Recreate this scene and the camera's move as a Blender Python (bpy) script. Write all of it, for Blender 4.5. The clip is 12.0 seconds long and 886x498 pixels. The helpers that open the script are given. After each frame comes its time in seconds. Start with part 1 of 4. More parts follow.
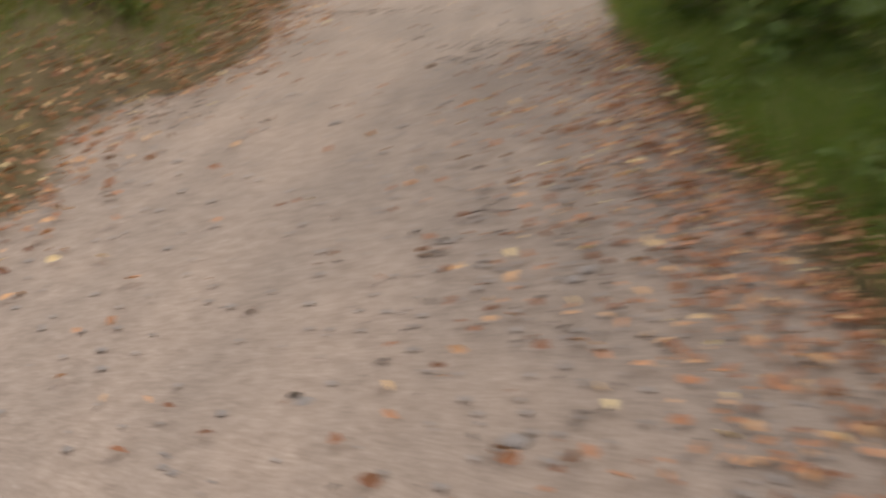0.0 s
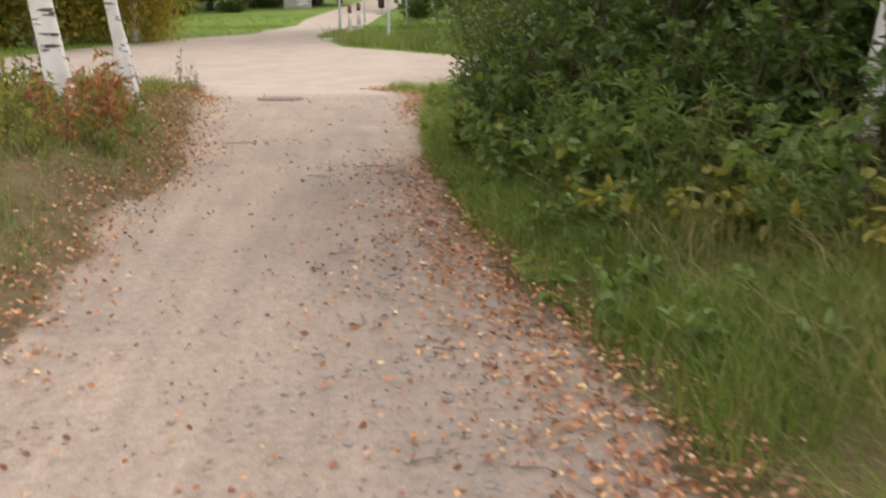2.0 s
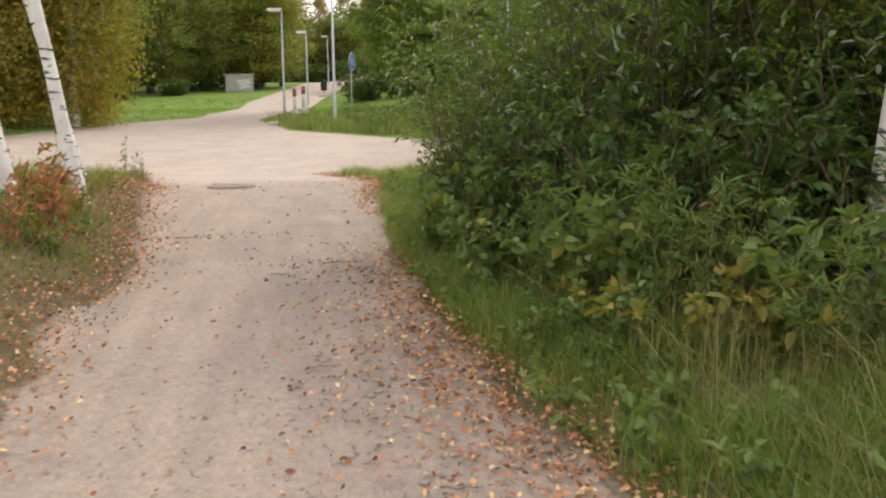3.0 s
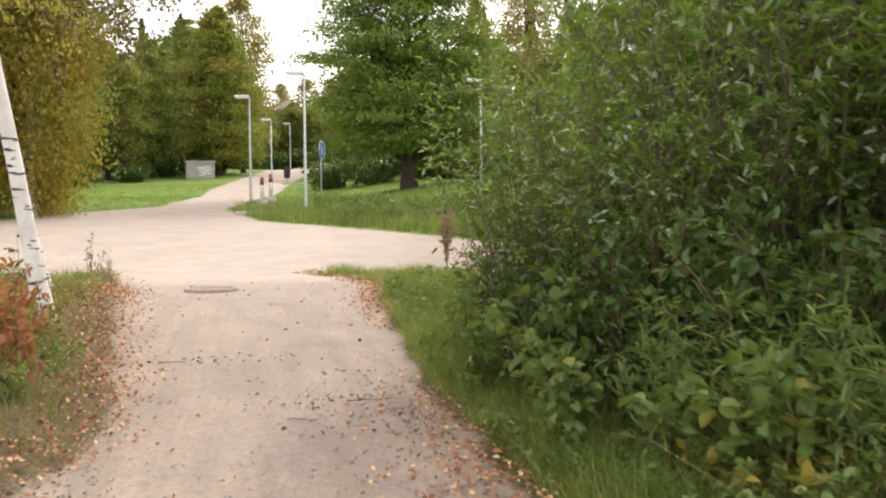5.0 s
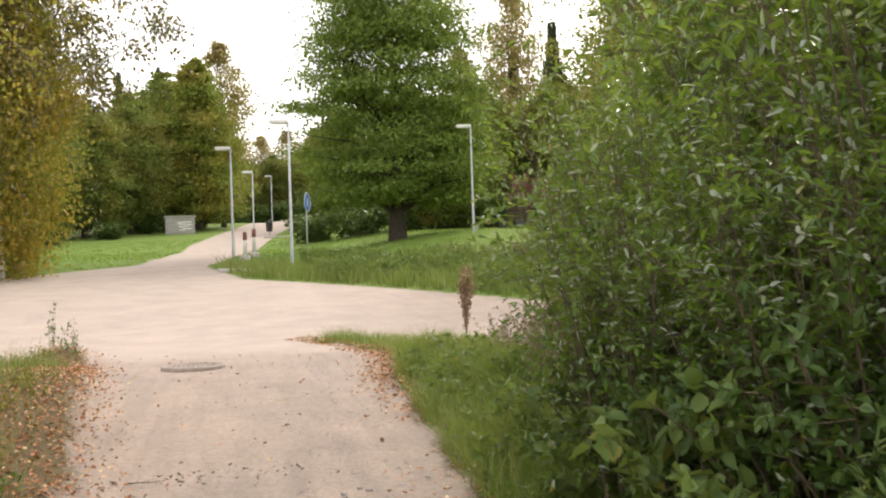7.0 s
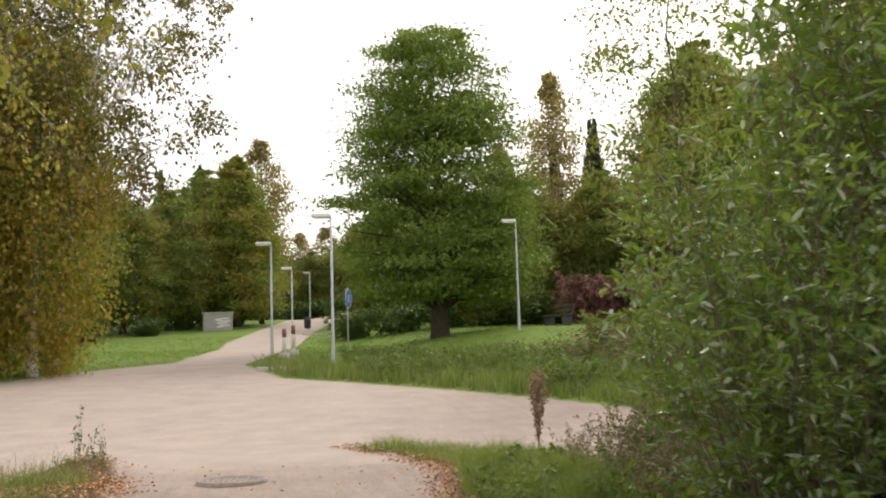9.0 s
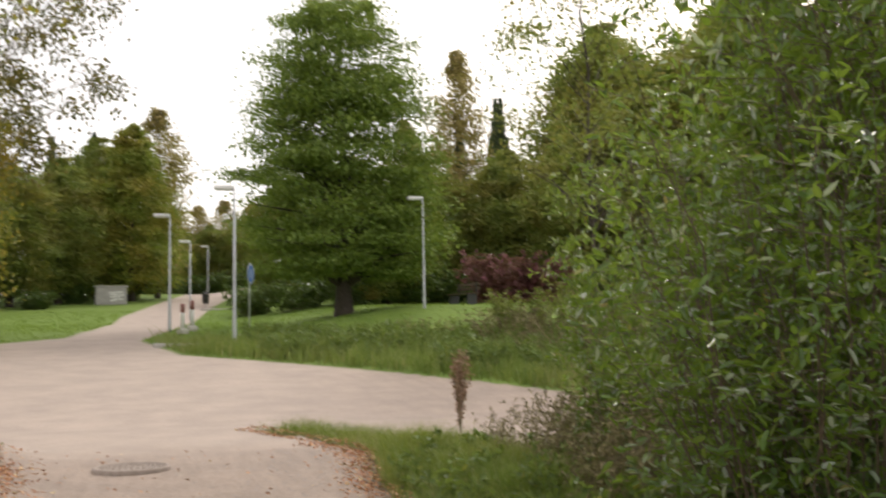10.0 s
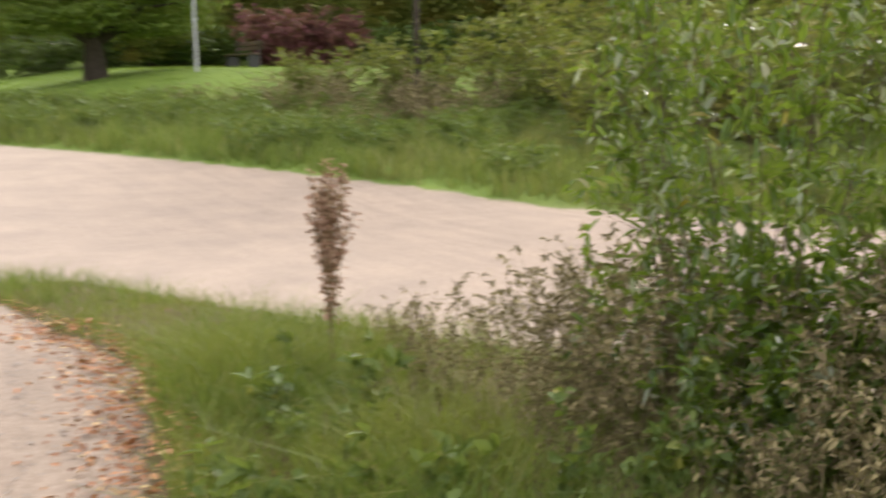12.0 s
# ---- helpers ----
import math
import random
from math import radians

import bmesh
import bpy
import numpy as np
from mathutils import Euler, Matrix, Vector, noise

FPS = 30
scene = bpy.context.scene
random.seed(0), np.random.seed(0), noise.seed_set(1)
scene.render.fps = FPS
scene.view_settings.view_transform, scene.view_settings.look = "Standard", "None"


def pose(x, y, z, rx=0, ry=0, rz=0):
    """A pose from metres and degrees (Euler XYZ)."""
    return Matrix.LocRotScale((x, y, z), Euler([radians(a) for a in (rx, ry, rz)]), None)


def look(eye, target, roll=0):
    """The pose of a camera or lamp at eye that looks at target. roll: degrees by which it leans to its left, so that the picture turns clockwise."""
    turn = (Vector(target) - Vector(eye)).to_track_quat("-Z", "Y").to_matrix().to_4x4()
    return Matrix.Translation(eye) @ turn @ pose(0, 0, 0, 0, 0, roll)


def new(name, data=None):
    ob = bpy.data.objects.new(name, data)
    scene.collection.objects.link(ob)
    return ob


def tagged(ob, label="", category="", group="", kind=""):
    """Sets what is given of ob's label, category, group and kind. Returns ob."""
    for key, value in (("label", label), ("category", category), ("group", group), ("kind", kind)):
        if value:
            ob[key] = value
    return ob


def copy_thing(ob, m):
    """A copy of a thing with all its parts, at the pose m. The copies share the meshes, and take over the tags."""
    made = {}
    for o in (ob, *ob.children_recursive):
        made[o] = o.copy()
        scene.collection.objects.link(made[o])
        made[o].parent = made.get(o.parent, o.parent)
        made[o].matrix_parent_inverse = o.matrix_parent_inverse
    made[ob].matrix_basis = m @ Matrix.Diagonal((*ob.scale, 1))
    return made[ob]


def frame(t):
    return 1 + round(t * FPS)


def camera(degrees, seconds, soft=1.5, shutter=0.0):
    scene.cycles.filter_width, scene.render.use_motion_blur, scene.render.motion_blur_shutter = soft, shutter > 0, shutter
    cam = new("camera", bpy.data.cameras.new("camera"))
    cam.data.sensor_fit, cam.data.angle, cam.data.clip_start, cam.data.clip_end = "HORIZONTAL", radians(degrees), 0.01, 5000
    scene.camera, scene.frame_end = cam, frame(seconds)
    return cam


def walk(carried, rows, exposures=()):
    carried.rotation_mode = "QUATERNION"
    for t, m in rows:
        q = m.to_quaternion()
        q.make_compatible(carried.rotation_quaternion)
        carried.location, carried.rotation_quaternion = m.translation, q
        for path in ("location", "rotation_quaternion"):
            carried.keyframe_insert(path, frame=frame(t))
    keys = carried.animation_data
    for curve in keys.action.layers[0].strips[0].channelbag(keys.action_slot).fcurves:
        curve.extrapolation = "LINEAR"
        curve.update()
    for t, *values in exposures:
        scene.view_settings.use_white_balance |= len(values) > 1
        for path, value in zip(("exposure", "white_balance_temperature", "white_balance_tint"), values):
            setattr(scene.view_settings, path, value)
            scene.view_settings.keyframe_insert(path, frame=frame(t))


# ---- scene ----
cam = camera(47.0, 12.0, soft=2.0, shutter=0.5)
# seconds, place, pitch, roll, yaw
ROWS = [
    (0, 1.291, 6.793, 0.317, -17.203, 1.299, 3.403),
    (0.2, 1.373, 6.333, 0.432, -15.002, -0.498, -3.523),
    (0.5, 1.346, 5.497, 0.608, -13.322, -0.974, -10.925),
    (1, 1.303, 4.001, 0.624, -10.879, -1.544, -8.573),
    (1.5, 1.317, 3.606, 0.648, -11.794, -1.117, -6.853),
    (2, 1.280, 3.992, 0.663, -10.976, 0.383, -5.294),
    (2.5, 1.193, 4.288, 0.690, -8.257, 2.009, -4.219),
    (3, 1.102, 4.526, 0.731, -6.603, 0.859, -8.644),
    (5, 0.719, 5.977, 0.885, -1.803, 0.579, -11.102),
    (5.5, 0.739, 6.537, 0.909, -0.825, 0.935, -9.422),
    (6, 0.691, 7.073, 0.949, 0.075, 0.831, -6.870),
    (6.5, 0.657, 7.443, 0.974, 0.347, 1.728, -10.953),
    (7, 0.666, 7.724, 1.006, 0.925, 1.889, -12.148),
    (9, 0.586, 8.859, 1.057, 6.451, 1.672, -10.144),
    (9.5, 0.548, 9.220, 1.088, 6.118, 0.826, -11.738),
    (10, 0.493, 9.381, 1.101, 5.042, 1.086, -15.822),
    (10.5, 0.482, 9.539, 1.081, 2.758, 0.327, -20.029),
    (10.9, 0.462, 9.960, 1.115, 1.100, -0.250, -22.900),
    (11, 0.459, 10.057, 1.119, 0.630, -0.413, -23.712),
    (11.1, 0.490, 10.280, 1.125, 0.150, -0.300, -24.100),
    (11.4, 1.060, 12.600, 1.290, -1.600, 1.000, -24.650),
    (11.5, 1.123, 12.913, 1.307, -2.254, 1.254, -24.717),
    (11.6, 1.200, 13.200, 1.300, -3.600, 1.450, -24.900),
    (11.8, 1.464, 14.025, 1.281, -7.735, 1.929, -25.354),
    (12, 1.570, 14.350, 1.249, -8.375, 1.220, -28.568),
]
EXPOSURES = [(0.0, -0.2), (0.5, 0.1), (1.0, 0.35), (1.5, 0.15), (3.0, 0.22), (5.0, 0.55), (5.5, 0.57), (6.0, 0.42), (7.0, 0.42), (9.0, 0.0), (9.5, -0.2), (10.0, -0.1), (10.5, 0.14), (11.0, 0.4), (11.5, 0.5), (12.0, 0.42)]
walk(cam, [(t, pose(x, y, z, 90 + p, r, w)) for t, x, y, z, p, r, w in ROWS], EXPOSURES)

# ---- light: bright overcast evening, soft sun behind thin cloud ----
world = bpy.data.worlds.new("world")
scene.world = world
world.use_nodes = True
wn = world.node_tree.nodes
wl = world.node_tree.links
wn.clear()
sky = wn.new("ShaderNodeTexSky")
sky.sky_type = "NISHITA"
sky.sun_disc = False
sky.sun_elevation = radians(28)
sky.sun_rotation = radians(40)
sky.air_density, sky.dust_density, sky.ozone_density = 1.0, 3.0, 1.0
veil = wn.new("ShaderNodeMix")
veil.data_type = "RGBA"
veil.inputs["Factor"].default_value = 0.8
veil.inputs["B"].default_value = (10.4, 9.8, 9.6, 1)
wb = wn.new("ShaderNodeBackground")
wb.inputs["Strength"].default_value = 0.15
wo = wn.new("ShaderNodeOutputWorld")
wl.new(sky.outputs["Color"], veil.inputs["A"])
wl.new(veil.outputs["Result"], wb.inputs["Color"])
wl.new(wb.outputs["Background"], wo.inputs["Surface"])
sun_data = bpy.data.lights.new("sun", "SUN")
sun_data.energy, sun_data.angle, sun_data.color = 1.6, radians(12), (1.0, 0.93, 0.84)
sun = new("sun", sun_data)
sun.matrix_world = look((0, 0, 60), (-26, -31, 22))


# ---- materials ----
def nodes_of(name):
    m = bpy.data.materials.new(name)
    m.use_nodes = True
    nt = m.node_tree
    return m, nt, nt.nodes["Principled BSDF"]


def ramp(nt, fac, stops):
    r = nt.nodes.new("ShaderNodeValToRGB")
    el = r.color_ramp.elements
    while len(el) < len(stops):
        el.new(0.5)
    for e, (p, c) in zip(el, stops):
        e.position, e.color = p, (*c, 1)
    nt.links.new(fac, r.inputs["Fac"])
    return r.outputs["Color"]


def noise_tex(nt, scale, detail=4.0, rough=0.6, obj=True):
    tc = nt.nodes.new("ShaderNodeTexCoord")
    n = nt.nodes.new("ShaderNodeTexNoise")
    n.inputs["Scale"].default_value, n.inputs["Detail"].default_value, n.inputs["Roughness"].default_value = scale, detail, rough
    nt.links.new(tc.outputs["Object"], n.inputs["Vector"])
    return n.outputs["Fac"]


def mix_rgb(nt, fac, a, b, mode="MIX"):
    m = nt.nodes.new("ShaderNodeMix")
    m.data_type, m.blend_type = "RGBA", mode
    for key, v in (("Factor", fac), ("A", a), ("B", b)):
        sock = m.inputs[key]
        if isinstance(v, (int, float)):
            sock.default_value = v
        elif isinstance(v, tuple):
            sock.default_value = (*v, 1)
        else:
            nt.links.new(v, sock)
    return m.outputs["Result"]


def bump(nt, bs, height, strength, dist):
    b = nt.nodes.new("ShaderNodeBump")
    b.inputs["Strength"].default_value, b.inputs["Distance"].default_value = strength, dist
    nt.links.new(height, b.inputs["Height"])
    nt.links.new(b.outputs["Normal"], bs.inputs["Normal"])


def leaf_mat(name, stops, rough=0.5, trans=0.35, spec=0.5, patch=None):
    """Leaves: each one its own tone, light through the blade, and slow drifts of hue over the plant."""
    m, nt, bs = nodes_of(name)
    geo = nt.nodes.new("ShaderNodeNewGeometry")
    col = ramp(nt, geo.outputs["Random Per Island"], stops)
    if patch:
        fac = ramp(nt, noise_tex(nt, patch[1], 2.0), [(0.45, (0, 0, 0)), (0.62, (1, 1, 1))])
        col = mix_rgb(nt, fac, col, mix_rgb(nt, 0.6, col, patch[0]))
    nt.links.new(col, bs.inputs["Base Color"])
    bs.inputs["Roughness"].default_value = rough
    bs.inputs["Specular IOR Level"].default_value = spec
    tr = nt.nodes.new("ShaderNodeBsdfTranslucent")
    nt.links.new(mix_rgb(nt, 0.5, col, (0.36, 0.44, 0.05)), tr.inputs["Color"])
    mx = nt.nodes.new("ShaderNodeMixShader")
    mx.inputs["Fac"].default_value = trans
    nt.links.new(bs.outputs["BSDF"], mx.inputs[1])
    nt.links.new(tr.outputs["BSDF"], mx.inputs[2])
    nt.links.new(mx.outputs["Shader"], nt.nodes["Material Output"].inputs["Surface"])
    return m


def plain_mat(name, a, b, scale=20.0, rough=0.7, metal=0.0, bump_s=0.2, bump_d=0.005):
    m, nt, bs = nodes_of(name)
    n = noise_tex(nt, scale)
    nt.links.new(ramp(nt, n, [(0.3, a), (0.7, b)]), bs.inputs["Base Color"])
    bs.inputs["Roughness"].default_value, bs.inputs["Metallic"].default_value = rough, metal
    bump(nt, bs, n, bump_s, bump_d)
    return m


# ramp stops from 0.90: pale undersides, and sky glints painted in as colour
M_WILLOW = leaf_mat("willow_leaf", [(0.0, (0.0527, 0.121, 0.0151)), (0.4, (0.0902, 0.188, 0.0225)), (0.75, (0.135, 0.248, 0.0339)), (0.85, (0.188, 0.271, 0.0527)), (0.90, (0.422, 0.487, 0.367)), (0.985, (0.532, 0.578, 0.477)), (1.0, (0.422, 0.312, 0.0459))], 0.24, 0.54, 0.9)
M_DARKLEAF = leaf_mat("dark_leaf", [(0.0, (0.0408, 0.0816, 0.018)), (0.5, (0.0694, 0.126, 0.0262)), (1.0, (0.106, 0.172, 0.0408))], 0.5, 0.25, 0.45)
M_LINDEN = leaf_mat("linden_leaf", [(0.0, (0.0927, 0.155, 0.0309)), (0.5, (0.165, 0.242, 0.0464)), (1.0, (0.258, 0.329, 0.0773))], 0.55, 0.38, 0.35)
M_BIRCHLEAF = leaf_mat("birch_leaf", [(0.0, (0.172, 0.184, 0.0322)), (0.5, (0.287, 0.253, 0.046)), (0.8, (0.414, 0.31, 0.0575)), (1.0, (0.529, 0.345, 0.069))], 0.55, 0.5, 0.4, ((0.42, 0.24, 0.03), 0.5))
# birch leaf in darker tones: the backlit look of the tall crowns as colour
M_BACKLITBIRCH = leaf_mat("backlit_birch_leaf", [(0.0, (0.08, 0.075, 0.02)), (0.6, (0.15, 0.125, 0.035)), (1.0, (0.27, 0.19, 0.06))], 0.55, 0.2, 0.35)
M_CHIP = plain_mat("bark_chip", (0.10, 0.08, 0.065), (0.19, 0.15, 0.125), 30, 0.9)
M_MIXLEAF = leaf_mat("mixed_leaf", [(0.0, (0.12, 0.174, 0.0384)), (0.5, (0.198, 0.252, 0.06)), (1.0, (0.312, 0.33, 0.09))], 0.6, 0.35, 0.35, ((0.30, 0.20, 0.05), 0.35))
M_FRESHLEAF = leaf_mat("yellowing_green_leaf", [(0.0, (0.13, 0.19, 0.03)), (0.5, (0.21, 0.27, 0.045)), (1.0, (0.33, 0.33, 0.07))], 0.6, 0.35, 0.35, ((0.36, 0.24, 0.05), 0.4))
M_AUTUMN = leaf_mat("autumn_leaf", [(0.0, (0.213, 0.163, 0.0625)), (0.5, (0.338, 0.25, 0.1)), (1.0, (0.5, 0.375, 0.163))], 0.6, 0.35, 0.3)
M_CONIFER = leaf_mat("conifer_needles", [(0.0, (0.04, 0.062, 0.03)), (0.6, (0.065, 0.092, 0.04)), (1.0, (0.10, 0.13, 0.055))], 0.6, 0.1, 0.3)
M_PURPLE = leaf_mat("purple_leaf", [(0.0, (0.14, 0.04, 0.065)), (0.6, (0.24, 0.075, 0.11)), (1.0, (0.33, 0.13, 0.16))], 0.55, 0.25, 0.3)
M_HERB = leaf_mat("herb_leaf", [(0.0, (0.08, 0.13, 0.03)), (0.5, (0.13, 0.20, 0.05)), (0.9, (0.19, 0.26, 0.07)), (1.0, (0.34, 0.32, 0.07))], 0.5, 0.35, 0.45)
M_YELLOWHERB = leaf_mat("yellowing_herb_leaf", [(0.0, (0.12, 0.14, 0.03)), (0.5, (0.24, 0.22, 0.05)), (1.0, (0.42, 0.32, 0.06))], 0.5, 0.35, 0.4)
M_RED = leaf_mat("red_leaf", [(0.0, (0.28, 0.085, 0.055)), (0.6, (0.45, 0.15, 0.095)), (1.0, (0.55, 0.26, 0.16))], 0.55, 0.35, 0.35)
M_DRY = leaf_mat("dry_stalk", [(0.0, (0.138, 0.112, 0.0657)), (0.6, (0.251, 0.208, 0.118)), (1.0, (0.449, 0.381, 0.207))], 0.75, 0.1, 0.2)
M_DOCK = leaf_mat("dock_seed", [(0.0, (0.27, 0.15, 0.11)), (0.6, (0.42, 0.26, 0.19)), (1.0, (0.52, 0.38, 0.28))], 0.75, 0.1, 0.2)
M_GRASS = leaf_mat("grass_blade", [(0.0, (0.085, 0.145, 0.025)), (0.5, (0.145, 0.225, 0.038)), (0.8, (0.20, 0.28, 0.06)), (0.92, (0.30, 0.28, 0.10)), (1.0, (0.40, 0.34, 0.16))], 0.5, 0.4, 0.4, ((0.25, 0.26, 0.065), 0.65))
M_MEADOW = leaf_mat("meadow_blade", [(0.0, (0.10, 0.15, 0.035)), (0.5, (0.17, 0.24, 0.055)), (0.85, (0.24, 0.29, 0.08)), (1.0, (0.36, 0.31, 0.15))], 0.55, 0.35, 0.35, ((0.26, 0.23, 0.10), 0.25))
M_LAWN = leaf_mat("lawn_blade", [(0.0, (0.12, 0.21, 0.03)), (0.6, (0.19, 0.31, 0.05)), (1.0, (0.28, 0.36, 0.08))], 0.55, 0.35, 0.35)
M_DRYGRASS = leaf_mat("dry_grass_blade", [(0.0, (0.13, 0.13, 0.04)), (0.5, (0.24, 0.20, 0.08)), (1.0, (0.40, 0.32, 0.16))], 0.6, 0.3, 0.3)
M_FALLEN = leaf_mat("fallen_leaf", [(0.0, (0.184, 0.0747, 0.0403)), (0.4, (0.391, 0.167, 0.0862)), (0.7, (0.575, 0.276, 0.149)), (0.92, (0.713, 0.437, 0.23)), (1.0, (0.805, 0.644, 0.345))], 0.6, 0.1, 0.35)
M_BARK = plain_mat("bark", (0.035, 0.028, 0.02), (0.10, 0.08, 0.06), 14, 0.9, 0, 0.6, 0.02)
M_TWIG = plain_mat("twig_bark", (0.07, 0.05, 0.03), (0.16, 0.12, 0.07), 30, 0.8)
M_GREENSTEM = plain_mat("green_stem", (0.09, 0.12, 0.03), (0.17, 0.19, 0.06), 30, 0.6)
M_STEEL = plain_mat("galvanised_steel", (0.42, 0.44, 0.45), (0.56, 0.57, 0.58), 8, 0.5, 0.35, 0.05, 0.002)
M_WHITEHEAD = plain_mat("lamp_housing", (0.70, 0.70, 0.68), (0.82, 0.82, 0.80), 6, 0.4)
M_GLASS = plain_mat("lamp_lens", (0.75, 0.75, 0.72), (0.85, 0.85, 0.82), 6, 0.2)
M_BLUE = plain_mat("sign_blue", (0.06, 0.16, 0.45), (0.08, 0.20, 0.52), 6, 0.35)
M_WHITE = plain_mat("white_paint", (0.68, 0.67, 0.64), (0.82, 0.81, 0.78), 9, 0.5)
M_DARKPLASTIC = plain_mat("black_plastic", (0.02, 0.02, 0.02), (0.04, 0.04, 0.04), 9, 0.5)
M_GREYBOX = plain_mat("grey_cabinet_paint", (0.33, 0.31, 0.29), (0.44, 0.42, 0.39), 3, 0.6)
M_CONCRETE = plain_mat("concrete", (0.40, 0.38, 0.34), (0.56, 0.53, 0.48), 12, 0.9)
M_IRON = plain_mat("cast_iron", (0.26, 0.215, 0.18), (0.41, 0.34, 0.29), 25, 0.9, 0.0, 0.4, 0.006)
M_STONE = plain_mat("stone", (0.20, 0.175, 0.16), (0.38, 0.335, 0.305), 18, 0.85)
M_REDPAINT = plain_mat("red_paint", (0.22, 0.09, 0.08), (0.30, 0.13, 0.11), 9, 0.5)
M_WOOD = plain_mat("bench_wood", (0.10, 0.07, 0.05), (0.18, 0.13, 0.09), 12, 0.7)


def birch_bark():
    """White papery bark with black sideways scars, darker and cracked near the foot."""
    m, nt, bs = nodes_of("birch_bark")
    tc = nt.nodes.new("ShaderNodeTexCoord")
    mp = nt.nodes.new("ShaderNodeMapping")
    mp.inputs["Scale"].default_value = (5, 5, 26)
    nt.links.new(tc.outputs["Object"], mp.inputs["Vector"])
    n = nt.nodes.new("ShaderNodeTexNoise")
    n.inputs["Scale"].default_value, n.inputs["Detail"].default_value = 1.0, 3.0
    nt.links.new(mp.outputs["Vector"], n.inputs["Vector"])
    scars = ramp(nt, n.outputs["Fac"], [(0.57, (0, 0, 0)), (0.62, (1, 1, 1))])
    tone = ramp(nt, noise_tex(nt, 4.0), [(0.3, (0.60, 0.56, 0.53)), (0.7, (0.80, 0.77, 0.74))])
    col = mix_rgb(nt, scars, tone, (0.06, 0.05, 0.05))
    nt.links.new(col, bs.inputs["Base Color"])
    bs.inputs["Roughness"].default_value = 0.75
    bump(nt, bs, n.outputs["Fac"], 0.4, 0.01)
    return m


M_BIRCH = birch_bark()


def ground_mat():
    """Trodden gravel, pale road gravel, lawn and leafy soil, blended by where each lies in the plan. Some shade is
    painted in on the right.
    """
    m, nt, bs = nodes_of("ground")

    def attr(name):
        a = nt.nodes.new("ShaderNodeAttribute")
        a.attribute_name = name
        return a.outputs["Fac"]

    fine, mid, big = noise_tex(nt, 160, 3, 0.7), noise_tex(nt, 22, 5, 0.7), noise_tex(nt, 1.3, 4, 0.6)
    vor = nt.nodes.new("ShaderNodeTexVoronoi")
    vor.inputs["Scale"].default_value = 75
    tc = nt.nodes.new("ShaderNodeTexCoord")
    nt.links.new(tc.outputs["Object"], vor.inputs["Vector"])
    grit = mix_rgb(nt, 0.35, ramp(nt, fine, [(0.25, (0.285, 0.229, 0.192)), (0.75, (0.45, 0.371, 0.312))]), ramp(nt, vor.outputs["Distance"], [(0.1, (0.75, 0.75, 0.75)), (0.6, (0.35, 0.35, 0.35))]), "SOFT_LIGHT")
    tracks = nt.nodes.new("ShaderNodeMapping")
    tracks.inputs["Scale"].default_value = (6, 0.5, 1)
    nt.links.new(tc.outputs["Object"], tracks.inputs["Vector"])
    tn = nt.nodes.new("ShaderNodeTexNoise")
    tn.inputs["Scale"].default_value = 1.0
    nt.links.new(tracks.outputs["Vector"], tn.inputs["Vector"])
    path = mix_rgb(nt, 1.0, grit, ramp(nt, big, [(0.3, (0.90, 0.90, 0.90)), (0.7, (1.12, 1.09, 1.06))]), "MULTIPLY")
    path = mix_rgb(nt, 1.0, path, ramp(nt, tn.outputs["Fac"], [(0.35, (0.90, 0.90, 0.90)), (0.65, (1.06, 1.05, 1.04))]), "MULTIPLY")
    path = mix_rgb(nt, 1.0, path, ramp(nt, mid, [(0.35, (0.82, 0.81, 0.80)), (0.6, (1.04, 1.04, 1.04))]), "MULTIPLY")
    # bush shade on the path's right strip, put into the colour
    path = mix_rgb(nt, ramp(nt, attr("bush_shade"), [(0.0, (0, 0, 0)), (1.0, (0.16, 0.16, 0.16))]), path, (0.17, 0.145, 0.13))
    road = mix_rgb(nt, 1.0, ramp(nt, mid, [(0.3, (0.41, 0.335, 0.285)), (0.7, (0.49, 0.41, 0.35))]), ramp(nt, big, [(0.3, (0.88, 0.88, 0.88)), (0.7, (1.08, 1.07, 1.05))]), "MULTIPLY")
    gravel = mix_rgb(nt, attr("pale"), path, road)
    soil = ramp(nt, mid, [(0.2, (0.055, 0.042, 0.025)), (0.5, (0.13, 0.10, 0.05)), (0.8, (0.22, 0.16, 0.09))])
    lawn = mix_rgb(nt, 1.0, ramp(nt, mid, [(0.25, (0.10, 0.17, 0.03)), (0.6, (0.17, 0.26, 0.045)), (0.85, (0.25, 0.31, 0.07))]), ramp(nt, big, [(0.3, (0.85, 0.85, 0.85)), (0.7, (1.12, 1.05, 1.0))]), "MULTIPLY")
    green = mix_rgb(nt, attr("lawn"), soil, lawn)
    edge = nt.nodes.new("ShaderNodeMath")
    edge.operation = "ADD"
    wob = nt.nodes.new("ShaderNodeMath")
    wob.operation = "MULTIPLY_ADD"
    wob.inputs[1].default_value, wob.inputs[2].default_value = 0.7, -0.35
    nt.links.new(mid, wob.inputs[0])
    nt.links.new(wob.outputs[0], edge.inputs[0])
    nt.links.new(attr("grav"), edge.inputs[1])
    mask = ramp(nt, edge.outputs[0], [(0.35, (0, 0, 0)), (0.65, (1, 1, 1))])
    nt.links.new(mix_rgb(nt, mask, green, gravel), bs.inputs["Base Color"])
    bs.inputs["Roughness"].default_value = 0.92
    bs.inputs["Specular IOR Level"].default_value = 0.25
    bump(nt, bs, mix_rgb(nt, 0.5, fine, mid), 0.35, 0.015)
    return m


M_GROUND = ground_mat()

